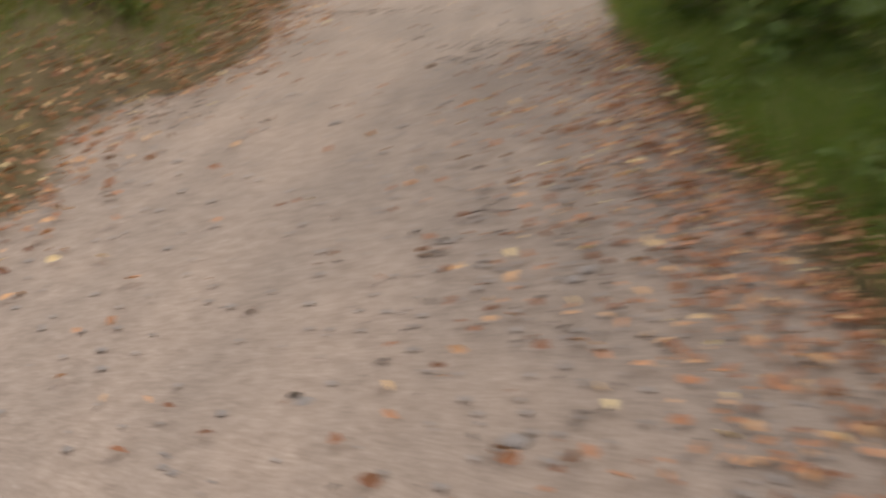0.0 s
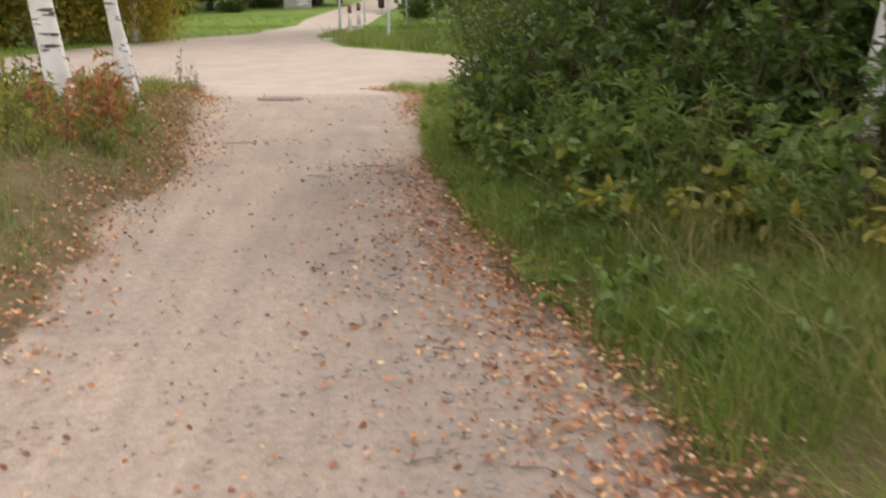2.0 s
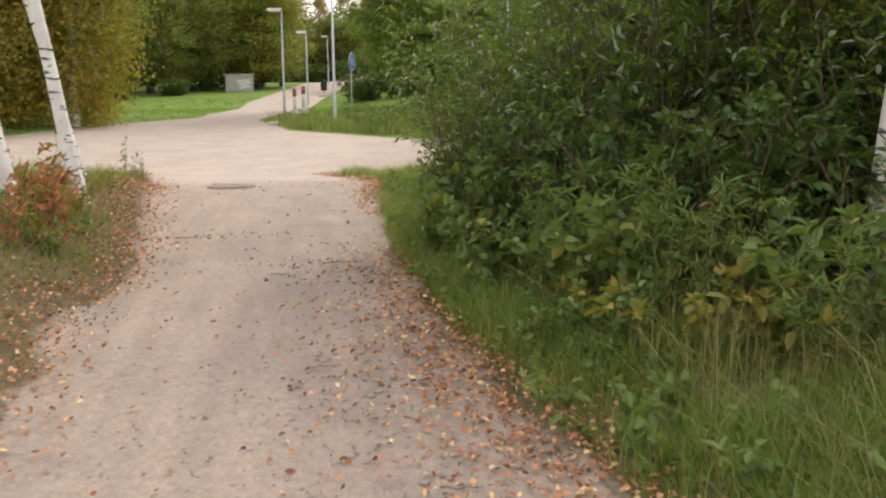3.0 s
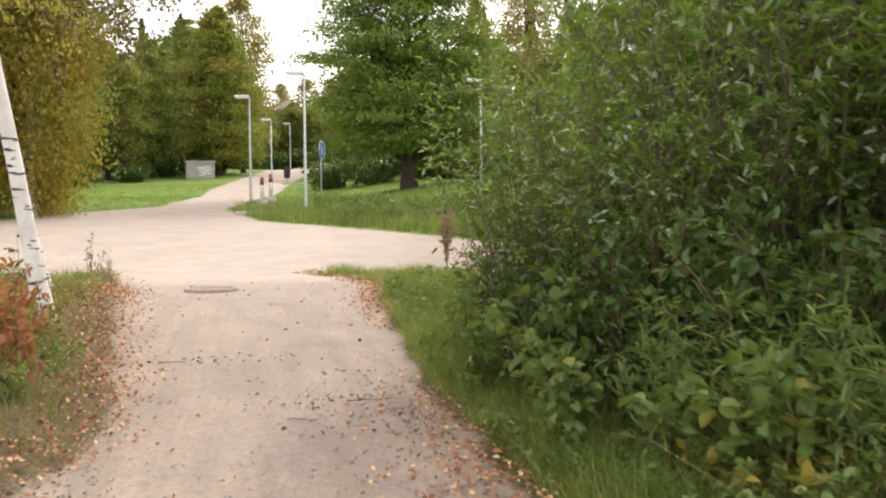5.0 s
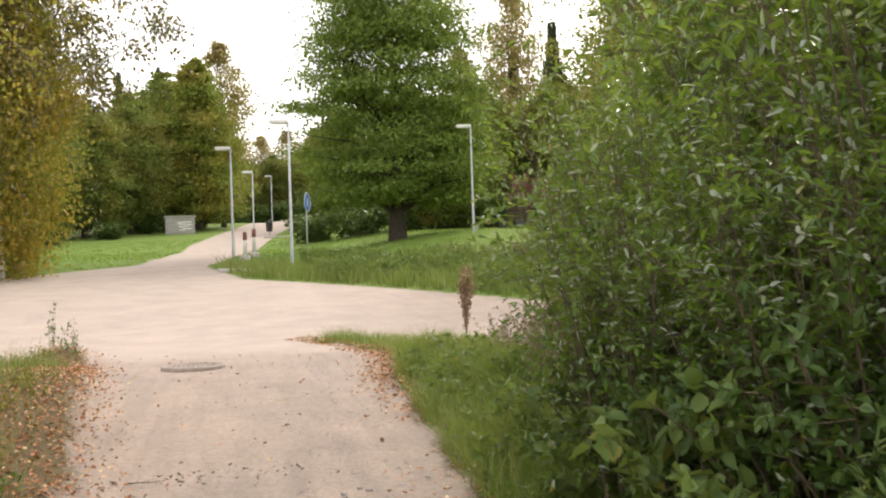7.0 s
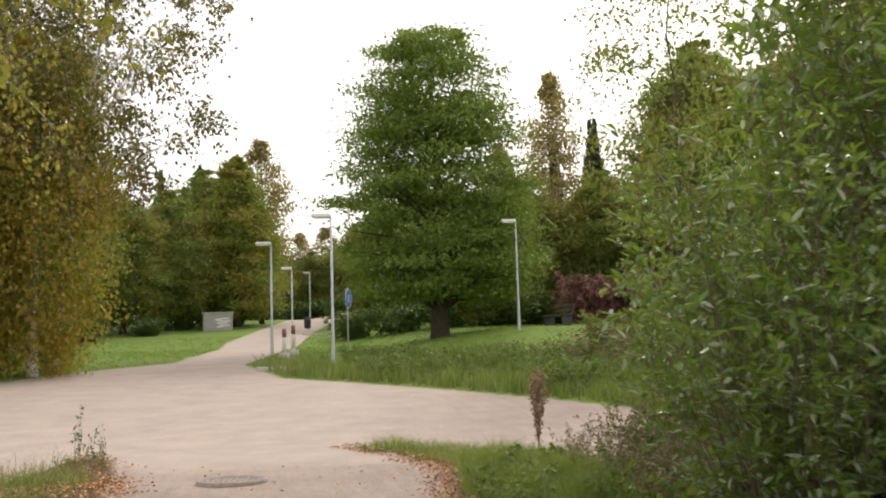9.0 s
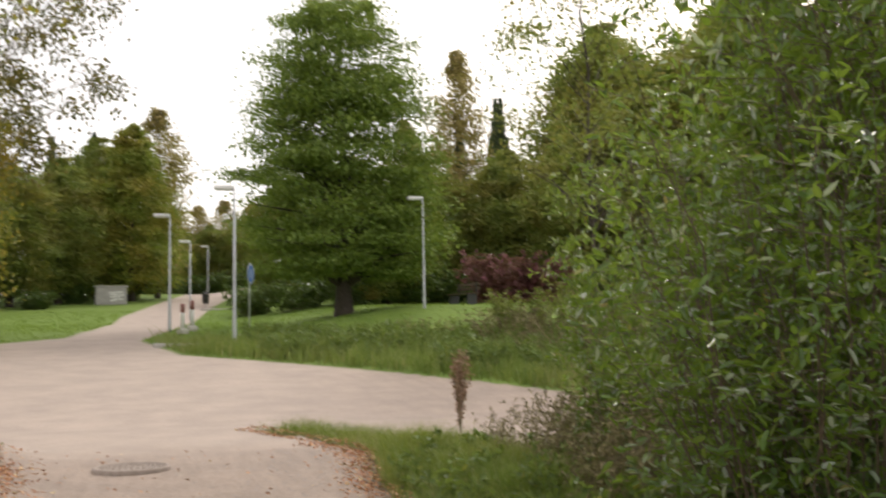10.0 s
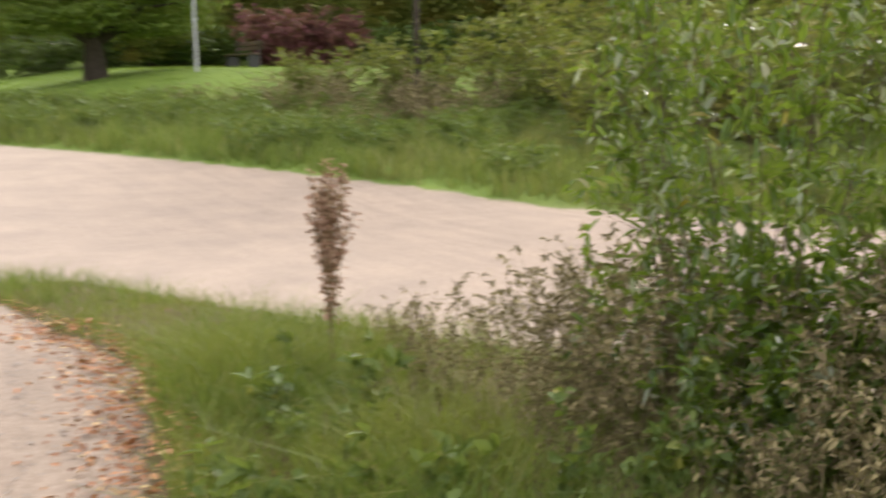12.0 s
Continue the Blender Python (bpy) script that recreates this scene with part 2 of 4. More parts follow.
# ---- mesh helpers ----
RNG = np.random.default_rng(7)


def np_mesh(name, V, F, mats, smooth=False):
    """A mesh from arrays: V (n, 3), F (m, k) with k corners each."""
    V, F = np.asarray(V, np.float32), np.asarray(F, np.int32)
    me = bpy.data.meshes.new(name)
    me.vertices.add(len(V))
    me.vertices.foreach_set("co", V.ravel())
    me.loops.add(F.size)
    me.loops.foreach_set("vertex_index", F.ravel())
    me.polygons.add(len(F))
    me.polygons.foreach_set("loop_start", np.arange(0, F.size, F.shape[1], dtype=np.int32))
    if smooth:
        me.polygons.foreach_set("use_smooth", np.ones(len(F), bool))
    for mt in mats if isinstance(mats, (list, tuple)) else [mats]:
        me.materials.append(mt)
    me.update(calc_edges=True)
    return me


def thing(name, label, category, group="", kind=""):
    ob = new(name)
    return tagged(ob, label, category, group, kind)


def part_me(name, me, parent, label=""):
    ob = new(name, me)
    ob.parent = parent
    return tagged(ob, label)


def part(name, bm, material, parent, label=""):
    me = bpy.data.meshes.new(name)
    bm.to_mesh(me)
    bm.free()
    me.materials.append(material)
    return part_me(name, me, parent, label)


def bm_box(x0, y0, z0, x1, y1, z1, bevel=0.0):
    bm = bmesh.new()
    bmesh.ops.create_cube(bm, size=1.0, matrix=Matrix.Translation(((x0 + x1) / 2, (y0 + y1) / 2, (z0 + z1) / 2)) @ Matrix.Diagonal((x1 - x0, y1 - y0, z1 - z0, 1)))
    if bevel:
        bmesh.ops.bevel(bm, geom=bm.edges[:], offset=bevel, segments=2, affect="EDGES", profile=0.5)
    return bm


def bm_lathe(profile, n=24):
    """A body of revolution about z from (radius, height) pairs."""
    bm = bmesh.new()
    rings = []
    for r, z in profile:
        rings.append([bm.verts.new((r * math.cos(2 * math.pi * i / n), r * math.sin(2 * math.pi * i / n), z)) for i in range(n)])
    for a, b in zip(rings, rings[1:]):
        for i in range(n):
            bm.faces.new((a[i], a[(i + 1) % n], b[(i + 1) % n], b[i])).smooth = True
    bm.faces.new(rings[0][::-1])
    bm.faces.new(rings[-1])
    return bm


def tubes(lines, n=5):
    """Tapered tubes: each line is (points (k, 3), radii (k,)). Returns V, F of quads."""
    VV, FF, off = [], [], 0
    ang = np.arange(n) * 2 * np.pi / n
    for P, R in lines:
        P, R = np.asarray(P, float), np.asarray(R, float)
        T = np.gradient(P, axis=0)
        T /= np.linalg.norm(T, axis=1)[:, None] + 1e-9
        ref = np.where(np.abs(T[:, 2:3]) > 0.9, [[1.0, 0, 0]], [[0, 0, 1.0]])
        A = np.cross(T, ref)
        A /= np.linalg.norm(A, axis=1)[:, None] + 1e-9
        B = np.cross(T, A)
        ring = P[:, None] + R[:, None, None] * (A[:, None] * np.cos(ang)[None, :, None] + B[:, None] * np.sin(ang)[None, :, None])
        k = len(P)
        VV.append(ring.reshape(-1, 3))
        i, j = np.meshgrid(np.arange(k - 1), np.arange(n), indexing="ij")
        FF.append(np.stack([off + i * n + j, off + i * n + (j + 1) % n, off + (i + 1) * n + (j + 1) % n, off + (i + 1) * n + j], -1).reshape(-1, 4))
        off += k * n
    return np.concatenate(VV), np.concatenate(FF)


def unit(a):
    return a / (np.linalg.norm(a, axis=-1, keepdims=True) + 1e-9)


def leaves(P, D, L, W, fold=0.25, full=True, rng=RNG):
    """Leaf blades at P along D, folded on the midrib and bent towards the tip. full: six-cornered outline of two quads; else a four-cornered one of two triangles."""
    n = len(P)
    D = unit(D)
    S = unit(np.cross(D, unit(rng.normal(size=(n, 3)) * 0.6 + np.array([0, 0, 1.0]))))
    N = np.cross(S, D)
    L, W = np.broadcast_to(L, n)[:, None], np.broadcast_to(W, n)[:, None]
    if full:
        def c(a, b):
            return P + D * L * a + S * W * b + N * (abs(b) * W * fold * 2 - L * 0.18 * a * a)
        V = np.stack([c(0, 0), c(0.28, 0.42), c(0.66, 0.38), c(1, 0), c(0.66, -0.38), c(0.28, -0.42)], 1).reshape(-1, 3)
        q = np.array([[0, 1, 2, 3], [0, 3, 4, 5]])
        F = (np.arange(n)[:, None, None] * 6 + q[None]).reshape(-1, 4)
    else:
        def c(a, b):
            return P + D * L * a + S * W * b + N * (abs(b) * W * fold * 2)
        V = np.stack([c(0, 0), c(0.45, 0.5), c(1, 0), c(0.45, -0.5)], 1).reshape(-1, 3)
        q = np.array([[0, 1, 2], [0, 2, 3]])
        F = (np.arange(n)[:, None, None] * 4 + q[None]).reshape(-1, 3)
    return V, F


def blades(P, h, w, lean, rng=RNG):
    """Grass blades: two-part tapered strips rooted at P."""
    n = len(P)
    a = rng.uniform(0, 2 * np.pi, n)
    side = np.stack([np.cos(a), np.sin(a), np.zeros(n)], 1)
    b = rng.uniform(0, 2 * np.pi, n)
    out = np.stack([np.cos(b), np.sin(b), np.zeros(n)], 1) * (np.abs(rng.normal(size=n)) * lean * h)[:, None]
    up = np.stack([np.zeros(n), np.zeros(n), h], 1)
    w = np.broadcast_to(w, n)[:, None] * 0.5
    V = np.stack([P - side * w, P + side * w, P + up * 0.55 + out * 0.3 + side * w * 0.8, P + up * 0.55 + out * 0.3 - side * w * 0.8, P + up * 0.92 + out], 1).reshape(-1, 3)
    F = (np.arange(n)[:, None, None] * 5 + np.array([[0, 1, 2], [0, 2, 3], [3, 2, 4]])[None]).reshape(-1, 3)
    return V, F


# ---- the lie of the land ----
def smooth(a, b, x):
    t = np.clip((np.asarray(x, float) - a) / (b - a), 0, 1)
    return t * t * (3 - 2 * t)


def lie(x, y):
    """Ground height: the path climbs to the junction, the park rises behind it to a crest."""
    x, y = np.asarray(x, float), np.asarray(y, float)
    d = np.clip(19 - y, 0, 22)
    z = -0.0266 * d - 0.0021 * d * d
    z = z + 0.07 * np.maximum(y - 24, 0) - 0.035 * np.maximum(y - 46, 0) + 0.05 * np.maximum(y - 62, 0) - 0.085 * np.maximum(y - 100, 0)
    z = z + 0.8 * smooth(4, 11, x) * smooth(40, 46.5, y)
    z = z + 0.38 * smooth(-0.15, -0.85, x) * smooth(-3.2, -1.9, x) * smooth(8.5, 11, y) * smooth(19.5, 15.5, y)
    z = z + 0.10 * smooth(2.2, 3.0, x) * smooth(20, 16, y)
    z = z + 0.2 * np.exp(-(((x + 1.2) / 0.45) ** 2 + ((y - 20.25) / 0.45) ** 2))
    return z


RIGHT_EDGE = [(-20, 2.6), (3, 2.4), (6.5, 2.32), (8.4, 2.15), (10, 1.95), (13, 1.9), (15, 2.03), (17.5, 2.22), (18.7, 2.42), (19.6, 2.48), (20.6, 2.22), (21.6, 1.95), (22.6, 1.65)]
LEFT_EDGE = [(-20, -0.4), (3, -0.2), (8, -0.18), (10, -0.2), (10.8, -0.36), (11.5, -0.1), (12.5, -0.1), (14, -0.28), (16.5, -0.5), (18.8, -0.75), (20.2, -0.95)]
ROAD = [(-0.95, 20.1), (-1.7, 20.2), (-2.6, 18.4), (-4.5, 15.6), (-8, 12), (-16, 6), (-22, 12), (-11, 25), (-8, 31.5), (-5.2, 39.2), (-2.1, 43.2), (-1.7, 48), (-1.6, 58), (-1.2, 68), (0.6, 82), (2.4, 95), (4, 106),
        (11, 106), (7.6, 97), (4.2, 77.8), (2.1, 59.4), (1.5, 52), (1.0, 46), (0.15, 41.2), (1.2, 35.6), (2.7, 33.8), (4.7, 31.0), (6.3, 28.3), (7.6, 25.6), (8.6, 22.4), (9.6, 19.6), (13, 12), (20, 2), (14, 0), (9, 9), (6.6, 13.8),
        (5.2, 16.5), (4.5, 17.9), (3.85, 19.3), (3.25, 20.7), (2.7, 22.0), (1.65, 22.6), (1.2, 20.6)]


def edge_at(table, y):
    a = np.array(table)
    return np.interp(y, a[:, 0], a[:, 1])


def inside(poly, x, y):
    """Signed distance to a closed outline, positive inside."""
    p = np.array(poly, float)
    q = np.roll(p, -1, 0)
    dist = np.full(np.shape(x), 1e9)
    odd = np.zeros(np.shape(x), bool)
    for (ax, ay), (bx, by) in zip(p, q):
        ex, ey = bx - ax, by - ay
        t = np.clip(((x - ax) * ex + (y - ay) * ey) / (ex * ex + ey * ey), 0, 1)
        dist = np.minimum(dist, np.hypot(x - ax - t * ex, y - ay - t * ey))
        if ay != by:
            odd ^= ((ay > y) != (by > y)) & (x < (bx - ax) * (y - ay) / (by - ay) + ax)
    return np.where(odd, dist, -dist)


def on_path(x, y):
    """Signed distance into the trodden path."""
    d = np.minimum(edge_at(RIGHT_EDGE, y) - x, x - edge_at(LEFT_EDGE, y))
    return np.minimum(d, 22.6 - y)


def on_road(x, y):
    return inside(ROAD, x, y)


def on_gravel(x, y):
    return np.maximum(on_path(x, y), on_road(x, y))


def axis(fine0, fine1, step, mid0, mid1, mstep, far0, far1):
    a = [np.arange(fine0, fine1, step), np.arange(fine1, mid1, mstep), np.arange(mid0, fine0, mstep)]
    out = [mid1 + (far1 - mid1) * (np.arange(1, 25) / 24.0) ** 3, mid0 - (mid0 - far0) * (np.arange(1, 25) / 24.0) ** 3, [mid1]]
    return np.unique(np.round(np.concatenate([np.concatenate(a), *[np.asarray(o) for o in out]]), 4))


def build_ground():
    xs = axis(-1.6, 3.4, 0.055, -20, 24, 0.3, -900, 900)
    ys = axis(2.0, 22.0, 0.07, -6, 110, 0.35, -300, 1500)
    X, Y = np.meshgrid(xs, ys, indexing="ij")
    Z = lie(X, Y)
    g = on_gravel(X, Y)
    near = (np.abs(X) < 6) & (Y > 0) & (Y < 25)
    bumpy = np.array([noise.noise(Vector((a * 1.7, b * 1.7, 0))) + 0.5 * noise.noise(Vector((a * 5, b * 5, 3))) if k else 0.0 for a, b, k in zip(X.ravel(), Y.ravel(), near.ravel())]).reshape(X.shape)
    Z = Z + bumpy * np.where(g > 0, 0.007, 0.03)
    Z = Z + np.where(g < 0, 0.03 * smooth(0, -0.3, g), 0)
    grav = np.clip(0.5 + g * np.where(Y > 30, 1.5, 3.0) + bumpy * 0.25, 0, 1)
    pale = smooth(-1.2, 1.0, np.maximum(on_road(X, Y) + bumpy * 0.5, Y - 20.5)) * 0.9 + 0.12 * smooth(10, 17, Y)
    # right branch: greyer gravel, with some tree shade painted into the tone
    pale = pale * (1 - 0.75 * smooth(1.5, 6.5, X - 0.25 * bumpy) * smooth(34, 29, Y))
    lawn = np.maximum(smooth(22, 25, Y), 0.75 * np.maximum(smooth(3.2, 5.5, X), smooth(-2.4, -4.0, X)))
    # mask of the painted shade: broken strip inside the path's right edge
    bush_shade = smooth(0.75, 0.1, np.abs(X - edge_at(RIGHT_EDGE, Y) + 0.55)) * smooth(19, 14, Y) * smooth(0.0, 0.5, bumpy + 0.35)
    nx, ny = X.shape
    V = np.stack([X, Y, Z], -1).reshape(-1, 3)
    i, j = np.meshgrid(np.arange(nx - 1), np.arange(ny - 1), indexing="ij")
    F = np.stack([i * ny + j, (i + 1) * ny + j, (i + 1) * ny + j + 1, i * ny + j + 1], -1).reshape(-1, 4)
    cx, cy = V[F].mean(1)[:, 0], V[F].mean(1)[:, 1]
    pth, rd = on_path(cx, cy) > 0, on_road(cx, cy) > 0
    kinds = np.where(rd, 2, np.where(pth, 1, 0))
    for k, name, label, cat in ((0, "ground", "grassy park ground with leaf litter and soil", "ground"), (1, "path", "trodden grey-brown gravel footpath strewn with leaves", "path"), (2, "road", "pale compacted gravel road junction in a park", "road")):
        sel = F[kinds == k]
        used, inv = np.unique(sel, return_inverse=True)
        me = np_mesh(name, V[used], inv.reshape(-1, 4), M_GROUND, True)
        for an, arr in (("grav", grav), ("pale", np.clip(pale, 0, 1)), ("lawn", lawn), ("bush_shade", bush_shade)):
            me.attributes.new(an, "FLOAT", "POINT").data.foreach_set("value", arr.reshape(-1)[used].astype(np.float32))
        tagged(new(name, me), label, cat, "", "structure")


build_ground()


# ---- plants ----
def shrub_mesh(rng, stems, radius, height, leaf_l, leaf_w, twigs, per, lean=0.35, stem_r=0.012, full=True, bare=0.12):
    """Many arching stems from one foot, with leafy twigs. Returns stem and leaf arrays."""
    lines, P, D = [], [], []
    for _ in range(stems):
        a, r = rng.uniform(0, 2 * np.pi), radius * 0.45 * np.sqrt(rng.uniform())
        o = np.array([r * np.cos(a), r * np.sin(a), -0.05])
        h = height * rng.uniform(0.55, 1.0)
        out = np.array([np.cos(a), np.sin(a), 0]) * rng.uniform(0.2, 1.0) * radius * 0.75 + rng.normal(size=3) * [0.12, 0.12, 0]
        t = np.linspace(0, 1, 7)[:, None]
        line = o + out * t ** 1.4 + np.array([0, 0, h]) * (t - 0.12 * t * t) + rng.normal(size=(7, 3)) * 0.02 * height * 0.5 * t
        lines.append((line, stem_r * (1.05 - t[:, 0] * 0.85)))
        for k in range(twigs):
            u = bare + (1 - bare) * (k + rng.uniform()) / twigs
            b = np.array([np.interp(u, t[:, 0], line[:, c]) for c in range(3)])
            d = unit(rng.normal(size=3) * [1, 1, 0.45] + np.array([0, 0, 0.45]) + out * 0.25)
            ln = height * rng.uniform(0.07, 0.17) * (1.15 - 0.5 * u)
            q = np.linspace(0, 1, 4)[:, None]
            tw = b + d * ln * q + np.array([0, 0, -0.12 * ln]) * q * q
            lines.append((tw[::3], np.array([stem_r * 0.3, stem_r * 0.12])))
            s = rng.uniform(0.08, 1.0, per)[:, None]
            P.append(b + d * ln * s + np.array([0, 0, -0.12 * ln]) * s * s)
            D.append(d * 0.7 + rng.normal(size=(per, 3)) * 0.75 + [0, 0, -0.05])
    P, D = np.concatenate(P), np.concatenate(D)
    n = len(P)
    V, F = leaves(P, D, leaf_l * rng.uniform(0.6, 1.25, n), leaf_w * rng.uniform(0.7, 1.2, n), 0.25, full, rng)
    return tubes(lines, 4), (V, F)


def shrub(name, label, category, seed, mat, stem_mat=None, group="", **kw):
    (sv, sf), (lv, lf) = shrub_mesh(np.random.default_rng(seed), **kw)
    ob = thing(name, label, category, group)
    tagged(part_me("wood", np_mesh("wood", sv, sf, stem_mat or M_TWIG, True), ob), kind="stuff")
    tagged(part_me("foliage", np_mesh("foliage", lv, lf, mat), ob), kind="stuff")
    return ob


def stand(ob, x, y, turn=0.0, size=1.0, wide=1.0, sink=0.0, tilt=(0, 0)):
    ob.matrix_basis = pose(x, y, float(lie(x, y)) - sink, tilt[0], tilt[1], turn) @ Matrix.Diagonal((size * wide, size * wide, size, 1))
    return ob


def spread(ob, places, sink=0.0):
    """The first place takes the thing itself, the others its copies."""
    for k, (x, y, turn, size, wide) in enumerate(places):
        if k == 0:
            stand(ob, x, y, turn, size, wide, sink)
        else:
            c = copy_thing(ob, Matrix())
            stand(c, x, y, turn, size, wide, sink)


def tree_mesh(rng, height, crown, bottom, trunk_r, clumps, per, leaf_l, leaf_w, shape, lean=(0, 0), droop=0.0, clump_r=0.8, limbs=26, flat=0.30):
    """Trunk, limbs and a crown of leaf clumps. shape(u): crown radius share at u from the crown's foot to its top."""
    t = np.linspace(0, 1, 9)
    top = np.array([lean[0], lean[1], height * 0.96])
    wig = rng.normal(size=(9, 3)) * [0.02, 0.02, 0] * height * 0.35 * t[:, None]
    trunk = top * t[:, None] + wig
    trunk[0, 2] = -0.15
    lines = [(trunk, trunk_r * (1 - 0.93 * t) * (1 + 0.5 * np.exp(-t * 30)))]
    P, D = [], []
    for k in range(clumps):
        u = rng.beta(1.15, 1.25) if flat > 0.2 else rng.beta(1.0, 1.35)
        z = bottom + (height - bottom) * u
        r = crown * shape(u) * np.sqrt(rng.uniform(0.12, 1.0)) * rng.uniform(0.8, 1.12)
        a = rng.uniform(0, 2 * np.pi)
        ax = np.array([np.interp(z / height, t, trunk[:, c]) for c in range(2)])
        c = np.array([ax[0] + r * np.cos(a), ax[1] + r * np.sin(a), z])
        if k < limbs:
            z0 = max(bottom * 0.75, z - r * (0.75 if flat > 0.2 else 0.3))
            b = np.array([np.interp(z0 / height, t, trunk[:, q]) for q in range(3)])
            m = (b + c) / 2 + np.array([0, 0, 0.12 * r])
            lines.append((np.stack([b, m, c]), trunk_r * np.array([0.3, 0.18, 0.05]) * (1.1 - u)))
        n = int(per * rng.uniform(0.6, 1.4))
        off = rng.normal(size=(n, 3)) * clump_r * (0.08 + 0.92 * min(1.0, shape(u) * 1.4)) * np.array([0.55, 0.55, flat])
        if droop:
            off[:, 2] -= np.abs(rng.normal(size=n)) * droop
        P.append(c + off)
        D.append(off * 0.6 + rng.normal(size=(n, 3)) * 0.5 + [0, 0, -0.25 - droop])
    P, D = np.concatenate(P), np.concatenate(D)
    n = len(P)
    V, F = leaves(P, D, leaf_l * rng.uniform(0.6, 1.3, n), leaf_w * rng.uniform(0.7, 1.2, n), 0.2, False, rng)
    return tubes(lines, 8), (V, F)


def tree(name, label, category, seed, mat, bark, group="", **kw):
    (sv, sf), (lv, lf) = tree_mesh(np.random.default_rng(seed), **kw)
    ob = thing(name, label, category, group)
    part_me("trunk", np_mesh("trunk", sv, sf, bark, True), ob)
    tagged(part_me("crown", np_mesh("crown", lv, lf, mat), ob), kind="stuff")
    return ob


def round_crown(u):
    return math.sin(math.pi * min(1, 0.12 + 0.86 * u)) ** 0.6


def linden_crown(u):
    return float(np.interp(u, [0, 0.08, 0.3, 0.5, 0.72, 0.92, 1.0], [0.6, 0.95, 1.04, 0.9, 0.74, 0.58, 0.25]))


def spire_crown(u):
    return max(0.015, (1 - u) ** 1.2)


def cone_crown(u):
    return float(np.interp(u, [0, 0.15, 0.45, 0.75, 1.0], [0.8, 1.0, 0.85, 0.5, 0.12]))


def tall_crown(u):
    return max(0.08, math.sin(math.pi * min(1, 0.15 + 0.83 * u)) ** 0.8)

# ---- trees of the park ----
linden = tree("linden_tree", "large dense green broadleaf tree on the lawn", "tree", 11, M_LINDEN, M_BARK, height=12.6, crown=4.0, bottom=1.55, trunk_r=0.3, clumps=560, per=135, leaf_l=0.16, leaf_w=0.12, shape=linden_crown, clump_r=0.95, limbs=150, flat=0.13)
linden.matrix_basis = pose(7.75, 49.3, float(lie(7.75, 49.3)), 0, 0, 20)

left_group = tree("park_tree", "dark green tree tinged with yellow at the park edge", "tree", 12, M_MIXLEAF, M_BARK, "trees at the edge of the park", height=13.0, crown=3.6, bottom=1.2, trunk_r=0.25, clumps=320, per=120, leaf_l=0.22, leaf_w=0.165, shape=tall_crown, clump_r=1.0)
spread(left_group, [(-3.6, 91, 70, 0.95, 1.1), (-5.8, 84, 140, 0.78, 1.1), (-8.4, 80, 30, 0.74, 1.15), (-11.5, 76, 200, 0.8, 1.2), (-15, 70, 260, 0.9, 1.25), (-20, 62, 100, 1.0, 1.3), (-26, 56, 10, 1.0, 1.3),
                    (17.5, 72, 10, 0.68, 1.2), (22, 70, 80, 0.72, 1.2), (27, 66, 170, 0.78, 1.3), (13.5, 78, 300, 0.74, 1.2), (31, 60, 20, 0.86, 1.3), (9.5, 84, 55, 0.62, 1.3), (36, 52, 250, 0.95, 1.2), (6.5, 120, 30, 0.62, 1.4), (3.2, 119, 130, 0.6, 1.3), (10, 119, 230, 0.66, 1.4), (0.2, 112, 300, 0.7, 1.2), (14.5, 66, 200, 0.5, 1.3), (12.5, 62, 120, 0.45, 1.3), (24.5, 64, 60, 0.8, 1.2), (28.5, 62, 150, 1.05, 1.2), (33.5, 59, 210, 1.4, 1.15), (38.5, 53, 300, 1.4, 1.2), (31, 74, 20, 1.45, 1.1), (37, 67, 90, 1.5, 1.2), (43, 46, 10, 1.45, 1.2)], 0.1)
round_tree = tree("broad_green_tree", "full yellowish green tree beside the park road", "tree", 18, M_FRESHLEAF, M_BARK, height=13.2, crown=3.9, bottom=0.9, trunk_r=0.25, clumps=360, per=120, leaf_l=0.22, leaf_w=0.165, shape=cone_crown, clump_r=0.95, flat=0.22)
stand(round_tree, -1.1, 87.5, 0, 1.0, 1.0, 0.1)

spruce = tree("spruce_tree", "dark narrow spruce in the far tree line", "tree", 13, M_CONIFER, M_BARK, "spruces of the far tree line", height=16.0, crown=2.5, bottom=0.8, trunk_r=0.22, clumps=380, per=52, leaf_l=0.24, leaf_w=0.09, shape=spire_crown, droop=0.25, clump_r=0.75)
spread(spruce, [(-4.2, 95, 0, 0.85, 1.2), (-7.0, 92, 40, 0.8, 1.2), (-10.5, 86, 90, 0.72, 1.2), (-15, 80, 10, 0.8, 1.1), (22, 80, 0, 0.84, 1.0), (25.4, 80, 120, 0.92, 1.0),
                (29.8, 80, 200, 1.06, 0.95), (32, 82, 45, 0.92, 1.0), (19.5, 84, 20, 0.8, 1.0), (34, 74, 90, 1.05, 1.0), (38, 70, 10, 1.1, 1.0), (27.5, 88, 300, 1.0, 1.0), (42, 62, 200, 1.05, 1.0)], 0.1)

gold = tree("golden_birch_tree", "tall slender birch turning gold in the far tree line", "tree", 14, M_AUTUMN, M_BARK, "birches of the far tree line", height=15.0, crown=2.0, bottom=2.5, trunk_r=0.14, clumps=190, per=42, leaf_l=0.24, leaf_w=0.16, shape=tall_crown, droop=0.4, clump_r=0.7)
